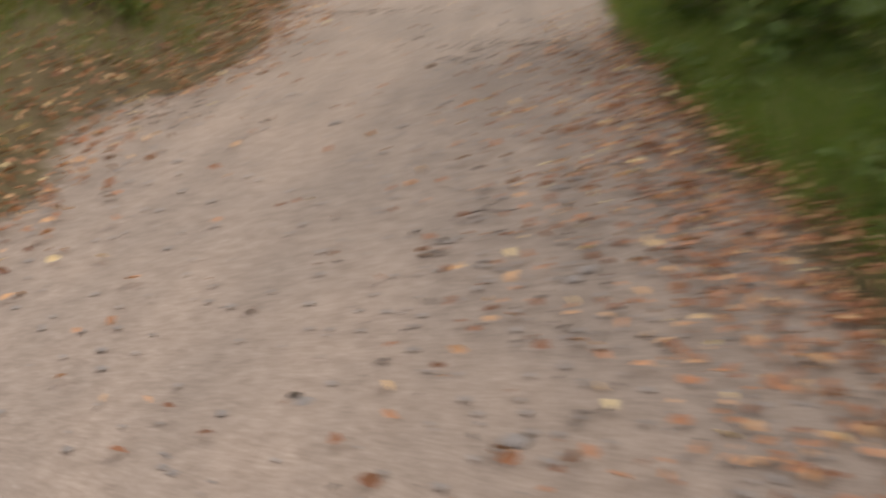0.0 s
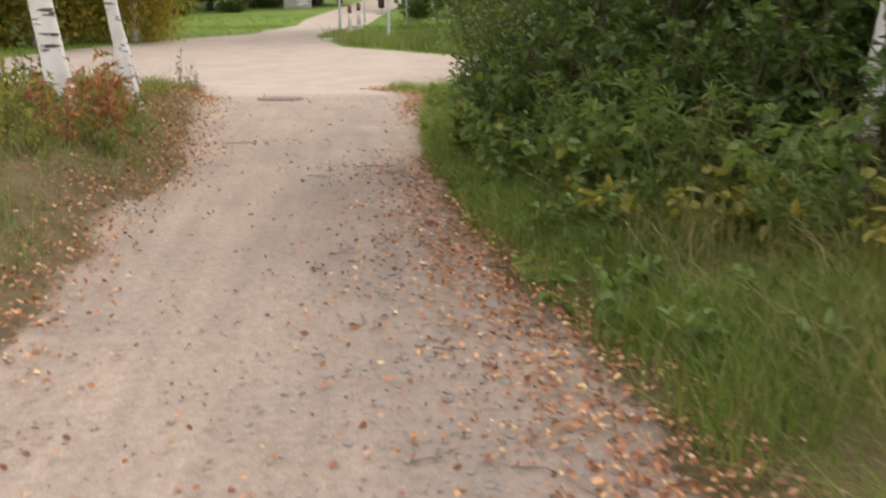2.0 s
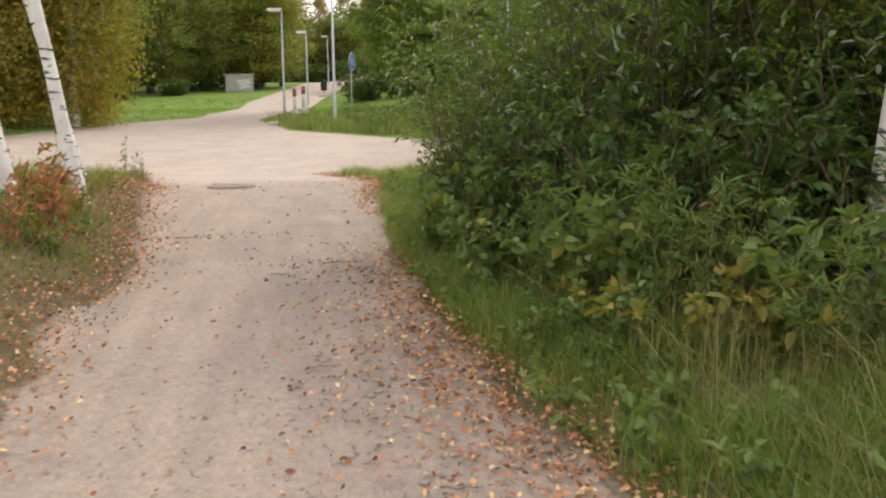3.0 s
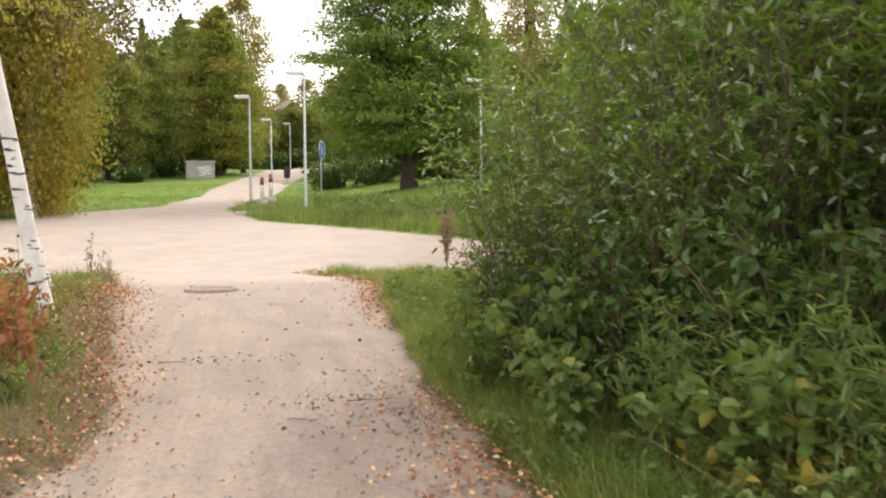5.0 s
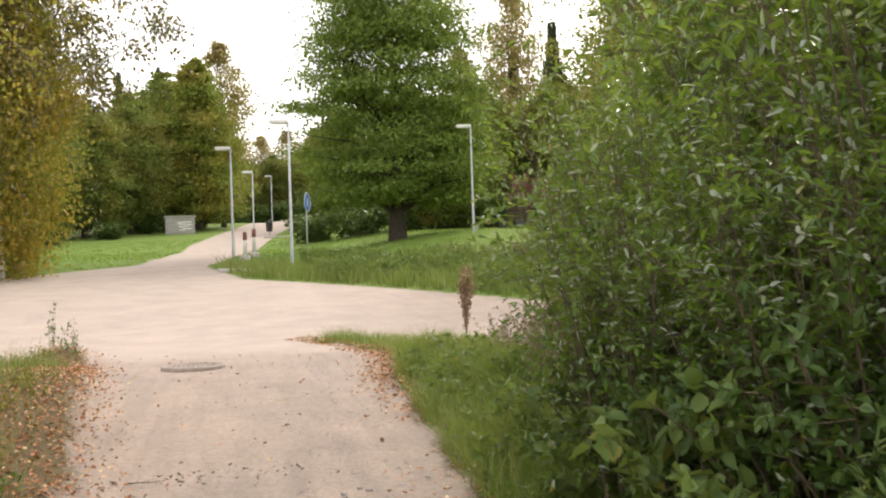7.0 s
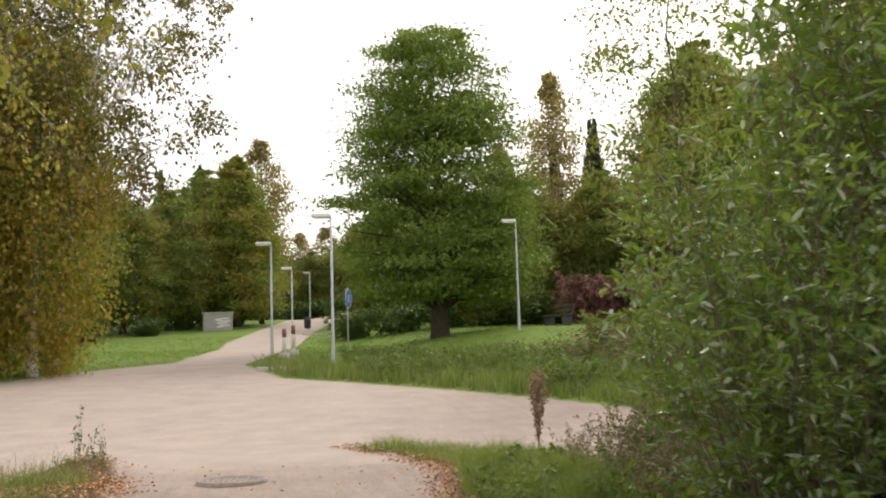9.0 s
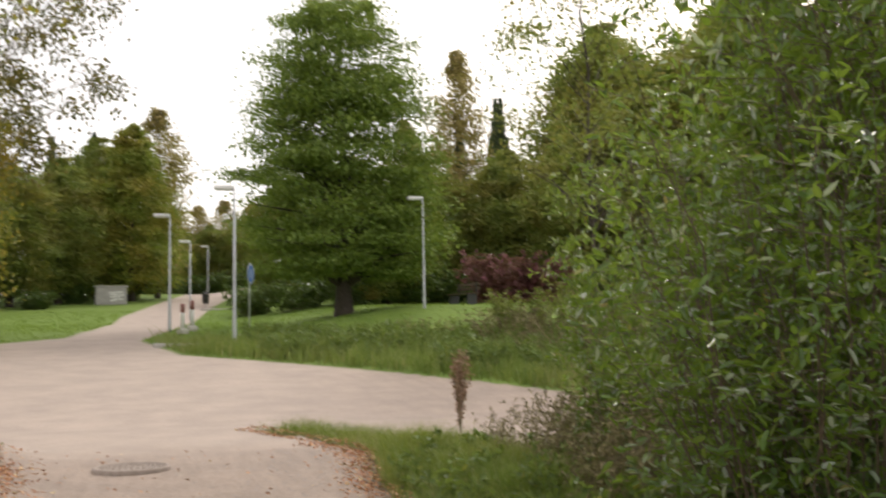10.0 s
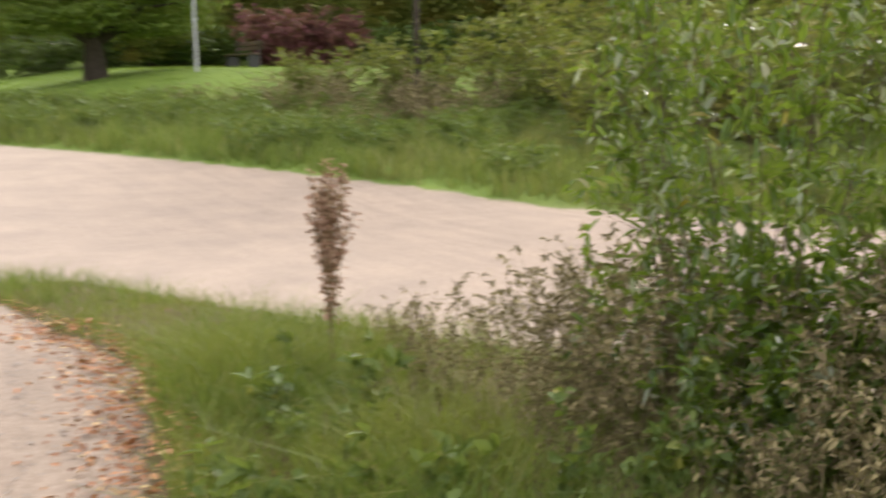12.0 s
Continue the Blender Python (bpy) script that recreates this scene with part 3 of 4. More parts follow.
spread(gold, [(20.6, 76, 0, 1.15, 1.0), (17.8, 80, 60, 0.85, 1.0), (26.5, 74, 10, 0.75, 1.0), (0.8, 92, 120, 1.02, 1.25), (5.0, 122, 20, 0.72, 1.5), (8.0, 124, 80, 0.75, 1.5), (11.0, 122, 140, 0.7, 1.6), (2.2, 124, 10, 0.7, 1.5), (30, 68, 200, 0.75, 1.1)], 0.1)

yellow = tree("yellow_birch_tree", "birch with hanging yellow autumn foliage beside the road", "tree", 15, M_BIRCHLEAF, M_BIRCH, "yellow birches beside the road", height=10.5, crown=2.3, bottom=0.9, trunk_r=0.13, clumps=420, per=75, leaf_l=0.13, leaf_w=0.10, shape=round_crown, droop=0.55, clump_r=0.62, limbs=40)
spread(yellow, [(-5.6, 38.8, 0, 1.0, 1.0), (-8.2, 37.0, 80, 0.95, 1.15), (-11.2, 34.5, 160, 1.0, 1.2), (-14.6, 33.0, 30, 1.0, 1.3), (-8.5, 42, 210, 1.15, 1.1), (-13.0, 40, 250, 1.1, 1.2), (-18.5, 31, 20, 1.1, 1.3)], 0.1)

tall = tree("tall_birch_tree", "tall birch with thin sparse yellowing crown over the road", "tree", 17, M_BACKLITBIRCH, M_BIRCH, "tall birches beside the road", height=15.0, crown=4.2, bottom=5.4, trunk_r=0.12, clumps=170, per=85, leaf_l=0.15, leaf_w=0.115, shape=round_crown, lean=(1.8, 0), droop=0.35, clump_r=0.46, limbs=150)
spread(tall, [(-5.3, 39.9, 0, 1.0, 1.0), (-8.6, 38.5, 20, 1.05, 1.1), (-12.5, 36.0, 200, 1.05, 1.2)], 0.1)

under = shrub("undergrowth_shrub", "low dark green shrub below the park trees", "shrub", 21, M_DARKLEAF, group="undergrowth below the park trees", stems=34, radius=1.6, height=2.2, leaf_l=0.16, leaf_w=0.10, twigs=12, per=9, full=False)
spread(under, [(-9.6, 72, 0, 0.8, 1.2), (-6.6, 77, 60, 0.7, 1.3), (-12.5, 66, 120, 0.9, 1.3), (-16, 60, 30, 1.0, 1.4), (-4.6, 84, 200, 0.8, 1.2), (-1.5, 90, 90, 0.9, 1.2), (5.6, 66, 40, 1.0, 1.2), (8.0, 64, 110, 1.0, 1.3), (10.4, 63, 10, 1.0, 1.4), (13, 62, 70, 1.1, 1.4),
              (16.4, 64, 150, 1.1, 1.4), (22.5, 58, 20, 1.1, 1.5), (25, 54, 80, 1.2, 1.5), (9.0, 90, 30, 1.3, 1.5), (12, 74, 0, 1.2, 1.6), (28, 48, 170, 1.3, 1.5), (-19, 54, 0, 1.2, 1.5), (2.0, 112, 0, 1.3, 1.6), (-1.5, 104, 40, 1.3, 1.4), (13.5, 100, 80, 1.3, 1.6), (8, 112, 100, 1.3, 1.6), (5, 113, 100, 1.3, 1.6), (11, 112, 20, 1.3, 1.6)], 0.05)

purple = shrub("purple_shrub", "rounded dark purple-leaved ornamental shrub on the lawn", "shrub", 22, M_PURPLE, stems=60, radius=1.7, height=2.4, leaf_l=0.15, leaf_w=0.11, twigs=14, per=9, full=False)
spread(purple, [(17.0, 57.0, 0, 1.3, 1.0), (18.9, 57.2, 90, 1.2, 1.0)], 0.05)

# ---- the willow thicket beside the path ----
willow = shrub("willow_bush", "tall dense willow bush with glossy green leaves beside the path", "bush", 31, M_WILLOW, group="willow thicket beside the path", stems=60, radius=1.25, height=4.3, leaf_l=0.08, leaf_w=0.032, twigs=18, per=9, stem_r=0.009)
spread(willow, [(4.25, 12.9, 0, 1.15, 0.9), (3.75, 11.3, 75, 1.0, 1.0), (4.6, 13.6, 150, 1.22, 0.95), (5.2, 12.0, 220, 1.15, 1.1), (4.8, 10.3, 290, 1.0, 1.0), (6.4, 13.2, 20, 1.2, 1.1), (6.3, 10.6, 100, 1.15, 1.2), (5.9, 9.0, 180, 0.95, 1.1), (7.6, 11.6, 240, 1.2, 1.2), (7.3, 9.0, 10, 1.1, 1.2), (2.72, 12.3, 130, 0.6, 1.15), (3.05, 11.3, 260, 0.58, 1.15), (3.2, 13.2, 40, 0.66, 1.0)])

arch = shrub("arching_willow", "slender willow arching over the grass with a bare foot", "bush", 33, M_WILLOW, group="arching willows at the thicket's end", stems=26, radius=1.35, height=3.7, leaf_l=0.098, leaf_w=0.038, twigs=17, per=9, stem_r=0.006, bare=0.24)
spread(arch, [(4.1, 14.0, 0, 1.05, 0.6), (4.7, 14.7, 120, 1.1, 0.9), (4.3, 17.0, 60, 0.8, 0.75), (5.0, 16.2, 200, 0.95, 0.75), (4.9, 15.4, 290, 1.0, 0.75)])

dark = shrub("thicket_shrub", "dark green leafy shrub in the lower thicket", "shrub", 32, M_DARKLEAF, group="lower thicket beside the path", stems=46, radius=0.8, height=1.5, leaf_l=0.065, leaf_w=0.04, twigs=12, per=9)
spread(dark, [(3.05, 11.0, 0, 1.0, 1.0), (3.05, 12.1, 50, 0.9, 0.9), (3.6, 10.2, 160, 1.1, 1.1), (4.5, 9.4, 220, 1.0, 1.2), (5.4, 8.6, 280, 1.0, 1.2), (6.3, 8.0, 20, 1.1, 1.3), (4.2, 13.9, 60, 0.85, 1.0), (2.62, 12.6, 110, 0.7, 0.85), (2.6, 11.7, 250, 0.72, 0.85),
              # inner fill, added to block backlight through the lower thicket
              (4.2, 11.6, 10, 1.1, 1.25), (4.9, 12.6, 70, 1.1, 1.25), (4.0, 12.9, 140, 1, 1.25), (5.4, 10.6, 210, 1.2, 1.25), (5.0, 11.4, 280, 1.2, 1.25), (5.9, 11.8, 330, 1.3, 1.25), (4.6, 10.1, 40, 0.96, 1.25), (6.6, 10.0, 100, 1.2, 1.25), (5.6, 13.3, 160, 1.1, 1.25), (3.55, 12.0, 190, 0.9, 1.25)])

# ---- herbs and saplings on the verge ----
rasp = shrub("raspberry_plant", "leafy raspberry plant with broad pale green leaves", "plant", 41, M_HERB, M_GREENSTEM, "raspberry plants on the verge", stems=9, radius=0.55, height=0.95, leaf_l=0.09, leaf_w=0.068, twigs=8, per=5, stem_r=0.006)
spread(rasp, [(2.5, 10.7, 0, 0.9, 1.0), (2.62, 11.5, 60, 1.15, 0.9), (2.75, 10.0, 120, 0.9, 1.1), (2.45, 12.4, 200, 0.9, 0.9), (3.1, 9.6, 20, 1.0, 1.1), (3.7, 9.1, 80, 1.0, 1.1), (2.65, 9.35, 140, 0.6, 1.0), (4.5, 8.6, 260, 1.0, 1.2), (2.55, 13.5, 20, 0.7, 0.8), (3.0, 15.6, 50, 0.5, 0.9), (3.3, 14.8, 110, 0.7, 1.0), (3.35, 16.6, 170, 0.5, 0.9), (3.9, 16.5, 230, 0.65, 0.9), (4.1, 15.4, 290, 0.75, 1.0), (2.85, 14.3, 340, 0.6, 0.9)])
yrasp = shrub("yellowing_plant", "low plant with yellowing leaves on the verge", "plant", 42, M_YELLOWHERB, M_GREENSTEM, "yellowing plants on the verge", stems=10, radius=0.5, height=0.6, leaf_l=0.085, leaf_w=0.055, twigs=6, per=4, stem_r=0.005)
spread(yrasp, [(3.0, 9.2, 0, 1.0, 1.2), (3.5, 8.7, 50, 1.0, 1.2), (4.1, 8.2, 110, 1.1, 1.2), (4.8, 7.7, 190, 1.1, 1.3), (5.6, 7.4, 250, 1.2, 1.3), (2.75, 9.8, 20, 0.8, 1.0)])
fire = shrub("fireweed_plant", "tall narrow-leaved green fireweed on the verge", "plant", 43, M_HERB, M_GREENSTEM, "fireweed on the verge", stems=11, radius=0.45, height=1.25, leaf_l=0.10, leaf_w=0.016, twigs=12, per=5, stem_r=0.004)
spread(fire, [(2.95, 10.6, 0, 1.0, 1.0), (3.25, 10.0, 70, 1.05, 1.0), (3.55, 9.6, 140, 1.0, 1.0), (2.8, 11.8, 30, 0.9, 0.9), (4.4, 8.9, 200, 1.05, 1.1), (2.85, 9.7, 120, 0.95, 1.0), (3.1, 9.2, 250, 0.9, 1.0), (2.65, 10.25, 310, 0.85, 0.9), (3.4, 8.6, 20, 0.8, 1.0)])
dryst = shrub("dry_weed_clump", "clump of dry straw-coloured weed stalks", "plant", 44, M_DRYGRASS, M_DRYGRASS, "dry weed clumps on the verge", stems=16, radius=0.4, height=1.25, leaf_l=0.09, leaf_w=0.012, twigs=6, per=4, stem_r=0.004)
spread(dryst, [(3.75, 9.9, 0, 1.1, 0.9), (3.35, 9.3, 80, 0.8, 1.0), (4.2, 9.2, 150, 1.0, 1.0)])
thist = shrub("withered_thistle", "withered dark brown thistle with curled leaves", "plant", 45, M_DRY, M_DRY, "withered thistles behind the verge", stems=18, radius=0.5, height=1.1, leaf_l=0.04, leaf_w=0.018, twigs=11, per=6, stem_r=0.004)
spread(thist, [(3.1, 15.0, 0, 0.8, 0.9), (3.4, 14.9, 60, 0.85, 0.9), (3.3, 15.6, 40, 0.8, 0.9), (3.75, 15.3, 200, 0.9, 1.0), (3.6, 16.2, 90, 0.7, 1.0), (3.9, 15.9, 220, 0.85, 1.0),
               (3.5, 17.9, 10, 0.6, 0.9), (3.8, 17.7, 70, 0.8, 0.9), (4.05, 17.5, 140, 0.85, 1.0), (3.65, 17.3, 210, 0.75, 1.0), (4.3, 17.2, 280, 0.9, 1.0), (3.9, 17.0, 330, 0.85, 1.0), (4.55, 16.8, 30, 0.9, 1.0), (4.15, 16.6, 100, 0.85, 1.0), (3.45, 16.9, 160, 0.6, 0.9), (4.9, 16.3, 190, 0.9, 1.0), (4.45, 16.2, 250, 0.85, 1.0), (3.6, 18.5, 60, 0.45, 0.8)])
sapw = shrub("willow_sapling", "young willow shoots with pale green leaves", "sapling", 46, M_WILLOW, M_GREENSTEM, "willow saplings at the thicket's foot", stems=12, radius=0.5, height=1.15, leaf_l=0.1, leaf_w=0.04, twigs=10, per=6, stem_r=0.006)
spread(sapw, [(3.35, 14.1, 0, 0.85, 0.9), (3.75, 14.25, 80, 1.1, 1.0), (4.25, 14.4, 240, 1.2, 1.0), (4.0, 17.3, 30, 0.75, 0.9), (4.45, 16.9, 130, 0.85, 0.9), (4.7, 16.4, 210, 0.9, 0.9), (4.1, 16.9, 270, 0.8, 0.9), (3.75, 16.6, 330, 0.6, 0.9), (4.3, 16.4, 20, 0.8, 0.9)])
herb = shrub("verge_herb", "low green herb among the grass", "plant", 47, M_HERB, M_GREENSTEM, "low herbs among the grass", stems=9, radius=0.4, height=0.38, leaf_l=0.07, leaf_w=0.035, twigs=5, per=4, stem_r=0.003)
HERBS = [(float(edge_at(RIGHT_EDGE, y)) + 0.25 + RNG.uniform(0, 0.45), y, RNG.uniform(0, 360), RNG.uniform(0.7, 1.2), 1.0) for y in np.arange(7.6, 18.5, 0.42)]
spread(herb, HERBS)


def dock(seed):
    """A dry dock stalk: one stem with upright seed-covered branches."""
    rng = np.random.default_rng(seed)
    h = 0.98
    lines, P = [(np.stack([np.zeros(6), np.linspace(0, 0.02, 6), np.linspace(-0.05, h, 6)], 1), np.linspace(0.008, 0.003, 6))], []
    for k in range(24):
        z = rng.uniform(0.2, 0.75) * h
        a, r = rng.uniform(0, 2 * np.pi), rng.uniform(0.03, 0.17)
        q = np.linspace(0, 1, 5)[:, None]
        ln = np.array([0, 0, z]) + np.array([np.cos(a) * r, np.sin(a) * r, 0]) * q + np.array([0, 0, (h - z) * rng.uniform(0.5, 0.95)]) * q
        lines.append((ln, np.linspace(0.003, 0.0015, 5)))
        s = rng.uniform(0.1, 1, 50)[:, None]
        P.append(np.array([0, 0, z]) + (ln[-1] - ln[0]) * s + rng.normal(size=(50, 3)) * 0.012)
    P.append(np.stack([rng.normal(size=60) * 0.012, rng.normal(size=60) * 0.012, rng.uniform(0.5, 1.0, 60) * h], 1))
    P = np.concatenate(P)
    ob = thing("dry_dock", "single dry reddish-brown dock stalk in the grass strip", "plant")
    sv, sf = tubes(lines, 5)
    tagged(part_me("stalk", np_mesh("stalk", sv, sf, M_DRY, True), ob), kind="stuff")
    lv, lf = leaves(P, rng.normal(size=(len(P), 3)), 0.026, 0.019, 0.3, False, rng)
    tagged(part_me("seed_head", np_mesh("seed_head", lv, lf, M_DOCK), ob), kind="stuff")
    return ob


stand(dock(51), 3.2, 18.4, 0, 1.0)

# ---- left bank ----
redp = shrub("red_sapling", "rowan sapling with red autumn leaves", "sapling", 61, M_RED, M_TWIG, "red saplings on the bank", stems=6, radius=0.34, height=0.82, leaf_l=0.07, leaf_w=0.034, twigs=8, per=7, stem_r=0.005)
spread(redp, [(-0.55, 11.9, 0, 1.15, 0.85), (-0.72, 11.35, 90, 0.85, 0.9), (-0.62, 12.4, 150, 0.9, 0.8), (-1.75, 11.6, 190, 0.8, 1.0), (-1.3, 13.0, 40, 0.7, 0.8), (-1.55, 10.2, 40, 0.55, 1.0)])
bankh = shrub("bank_herb", "brownish green herbs on the bank below the birches", "plant", 62, M_YELLOWHERB, M_TWIG, "herbs on the bank", stems=13, radius=0.42, height=0.6, leaf_l=0.05, leaf_w=0.026, twigs=7, per=6, stem_r=0.004)
spread(bankh, [(-0.7, 11.6, 0, 0.7, 0.9), (-1.1, 11.9, 40, 1.0, 1.0), (-1.5, 12.4, 90, 1.1, 1.1), (-1.0, 13.2, 130, 0.8, 1.0), (-1.8, 11.2, 200, 1.1, 1.2), (-1.4, 10.6, 250, 0.9, 1.1), (-0.75, 14.2, 300, 0.55, 0.9), (-1.3, 15.0, 10, 0.6, 1.0), (-1.0, 9.8, 60, 0.6, 1.0), (-1.7, 9.4, 60, 0.9, 1.2), (-1.9, 13.6, 0, 1.1, 1.1), (-2.3, 12.6, 60, 1.2, 1.1), (-0.62, 12.2, 10, 0.75, 0.9), (-0.9, 12.5, 80, 0.9, 1.0), (-1.25, 11.2, 140, 1.1, 1.0), (-0.85, 10.9, 200, 0.7, 0.9), (-1.2, 9.0, 20, 0.8, 1.1), (-0.85, 8.4, 100, 0.6, 1.0), (-1.6, 8.2, 160, 0.9, 1.2), (-0.7, 13.1, 230, 0.7, 0.9), (-0.65, 15.3, 45, 0.5, 0.9)])
bankg = shrub("green_bank_herb", "fresh green herb tufts on the bank", "plant", 64, M_HERB, M_GREENSTEM, "green herbs on the bank", stems=10, radius=0.4, height=0.4, leaf_l=0.06, leaf_w=0.025, twigs=6, per=5, stem_r=0.004)
spread(bankg, [(-0.55, 12.8, 0, 0.8, 0.9), (-0.6, 11.7, 60, 0.9, 0.9), (-1.35, 12.0, 120, 1.1, 1.0), (-0.75, 9.6, 180, 0.6, 1.0), (-1.3, 9.8, 240, 0.9, 1.1), (-0.8, 7.6, 300, 0.5, 1.0), (-1.2, 14.0, 30, 0.8, 1.0), (-1.6, 16.0, 90, 0.7, 1.0), (-1.0, 16.6, 150, 0.5, 1.0), (-1.15, 20.15, 20, 0.4, 0.9), (-1.4, 20.0, 80, 0.45, 1.0), (-1.0, 20.05, 200, 0.3, 0.9)])
twigp = shrub("birch_sucker", "thin leafy birch shoot at the foot of the birches", "sapling", 63, M_DARKLEAF, M_TWIG, "birch shoots on the bank", stems=5, radius=0.3, height=0.85, leaf_l=0.045, leaf_w=0.032, twigs=6, per=4, stem_r=0.004)
spread(twigp, [(-1.25, 20.25, 0, 0.8, 0.8), (-1.02, 20.2, 100, 0.55, 0.6), (-0.85, 14.2, 30, 0.9, 1.0), (-1.55, 14.6, 140, 1.0, 1.0), (-2.1, 14.8, 200, 1.1, 1.0), (-1.5, 13.3, 250, 1.2, 1.0)])


def birch(name, seed, x, y, r, height, lean, crown_from, label):
    """A white-stemmed birch: long leaning stem, thin hanging twigs with small leaves high above."""
    rng = np.random.default_rng(seed)
    t = np.linspace(0, 1, 14)
    trunk = np.stack([lean[0] * t, lean[1] * t, -0.2 + (height + 0.2) * t], 1) + rng.normal(size=(14, 3)) * [0.03, 0.03, 0] * t[:, None]
    lines = [(trunk, r * (1 - 0.9 * t) * (1 + 0.35 * np.exp(-t * 40)))]
    thin, P, D = [], [], []
    for k in range(60):
        u = crown_from + (0.97 - crown_from) * rng.uniform()
        b = np.array([np.interp(u, t, trunk[:, c]) for c in range(3)])
        a = rng.uniform(0, 2 * np.pi)
        ln = rng.uniform(0.9, 2.2) * (1.25 - u * 0.6)
        q = np.linspace(0, 1, 6)[:, None]
        limb = b + np.array([np.cos(a), np.sin(a), 0]) * ln * q + np.array([0, 0, 1.0]) * ln * (0.75 * q - 0.75 * q * q)
        lines.append((limb, r * 0.22 * (1.02 - q[:, 0])))
        for j in range(14):
            s = rng.uniform(0.2, 1.0)
            c = np.array([np.interp(s, q[:, 0], limb[:, i]) for i in range(3)])
            hl = rng.uniform(0.2, 0.7)
            d = np.array([rng.normal() * 0.6, rng.normal() * 0.6, -0.8])
            thin.append((np.stack([c, c + d * hl * 0.5 + [0, 0, 0.05], c + d * hl]), np.array([0.004, 0.003, 0.0015])))
            n = rng.integers(9, 20)
            w = rng.uniform(0, 1, n)[:, None]
            P.append(c + d * hl * w + rng.normal(size=(n, 3)) * 0.035)
            D.append(rng.normal(size=(n, 3)) * 0.6 + [0, 0, -0.7])
    P, D = np.concatenate(P), np.concatenate(D)
    ob = thing(name, label, "tree", "birches on the bank")
    sv, sf = tubes(lines, 12)
    part_me("trunk", np_mesh("trunk", sv, sf, M_BIRCH, True), ob)
    tv, tf = tubes(thin, 3)
    tagged(part_me("twig_spray", np_mesh("twig_spray", tv, tf, M_TWIG, True), ob), kind="stuff")
    lv, lf = leaves(P, D, 0.048 * rng.uniform(0.7, 1.2, len(P)), 0.036, 0.2, False, rng)
    tagged(part_me("crown", np_mesh("crown", lv, lf, M_BIRCHLEAF), ob), kind="stuff")
    return stand(ob, x, y)


birch("birch_tree", 71, -0.94, 12.5, 0.105, 9.0, (-1.5, 0.3), 0.36, "white-stemmed birch leaning over the grassy bank")
birch("birch_tree", 72, -0.68, 13.9, 0.068, 8.4, (-1.6, 0.6), 0.33, "slim white-stemmed birch on the grassy bank")
birch("birch_tree", 73, -0.76, 14.7, 0.042, 6.4, (-1.75, 0.5), 0.4, "thin young birch stem behind its neighbours")
birch("birch_tree", 74, 4.05, 9.45, 0.085, 7.6, (1.5, 0.7), 0.26, "white birch stem leaning inside the thicket")
aspen = tree("aspen_tree", "sparse slender aspen beyond the road", "tree", 16, M_MIXLEAF, M_BARK, height=12.5, crown=2.6, bottom=3.6, trunk_r=0.075, clumps=170, per=34, leaf_l=0.12, leaf_w=0.10, shape=tall_crown, clump_r=0.5, limbs=70)
spread(aspen, [(11.4, 33.5, 0, 1.0, 1.0)], 0.1)

# bushes beyond the road
midb = shrub("roadside_bush", "brownish green bush on the far roadside", "bush", 81, M_MIXLEAF, group="bushes on the far roadside", stems=50, radius=1.3, height=2.3, leaf_l=0.10, leaf_w=0.06, twigs=13, per=8, full=False)
spread(midb, [(12.0, 34.5, 0, 1.0, 1.2), (13.8, 32.5, 60, 1.2, 1.2), (15.8, 30.5, 120, 1.4, 1.2), (12.0, 27.5, 200, 1.0, 1.1), (14.0, 26.0, 260, 1.3, 1.2), (16.5, 24.0, 20, 1.6, 1.2), (18.5, 28.0, 80, 1.7, 1.3), (11.2, 38.5, 30, 0.8, 1.3), (20, 22, 0, 1.8, 1.3), (17, 35, 90, 1.8, 1.3)])
brown = shrub("withered_bush", "withered reddish-brown tall weeds beyond the road", "plant", 82, M_DRY, M_DRY, "withered weeds beyond the road", stems=40, radius=1.1, height=1.4, leaf_l=0.07, leaf_w=0.03, twigs=9, per=5, full=False)
spread(brown, [(9.6, 35.5, 0, 1.0, 1.3), (10.6, 33.6, 60, 1.1, 1.2), (8.0, 37.5, 120, 0.7, 1.3), (11.2, 31.6, 200, 1.1, 1.2), (9.2, 31.8, 20, 0.6, 1.2)])


# ---- grass ----
def scatter_grass(name, label, n, box, keep, h, w, lean, mat, seed):
    rng = np.random.default_rng(seed)
    x, y = rng.uniform(box[0], box[1], n), rng.uniform(box[2], box[3], n)
    tuft = np.array([noise.noise(Vector((a * 1.6, b * 1.6, seed))) for a, b in zip(x, y)])
    ok = keep(x, y, rng) & (tuft + rng.uniform(-0.45, 0.8, n) > -0.25)
    x, y, tuft = x[ok], y[ok], tuft[ok]
    P = np.stack([x, y, lie(x, y) - 0.01], 1)
    V, F = blades(P, rng.uniform(h[0], h[1], len(x)) * (1 + 0.7 * tuft), w, lean, rng)
    tagged(new(name, np_mesh(name, V, F, mat)), label, "grass", "", "stuff")


scatter_grass("verge_grass", "tall green grass along the footpath's edge", 190000, (1.4, 5.6, 3.0, 19.6), lambda x, y, r: (on_gravel(x, y) < -0.04 - 0.25 * r.uniform(0, 1, len(x)) ** 2) & (x - edge_at(RIGHT_EDGE, y) < np.where(y < 9.2, 4.0, 1.2)), (0.08, 0.32), 0.0055, 0.95, M_GRASS, 1)
scatter_grass("strip_grass", "grass strip between footpath and road", 90000, (1.2, 8.0, 12.0, 22.8), lambda x, y, r: on_gravel(x, y) < -0.03, (0.05, 0.2), 0.006, 0.9, M_GRASS, 2)
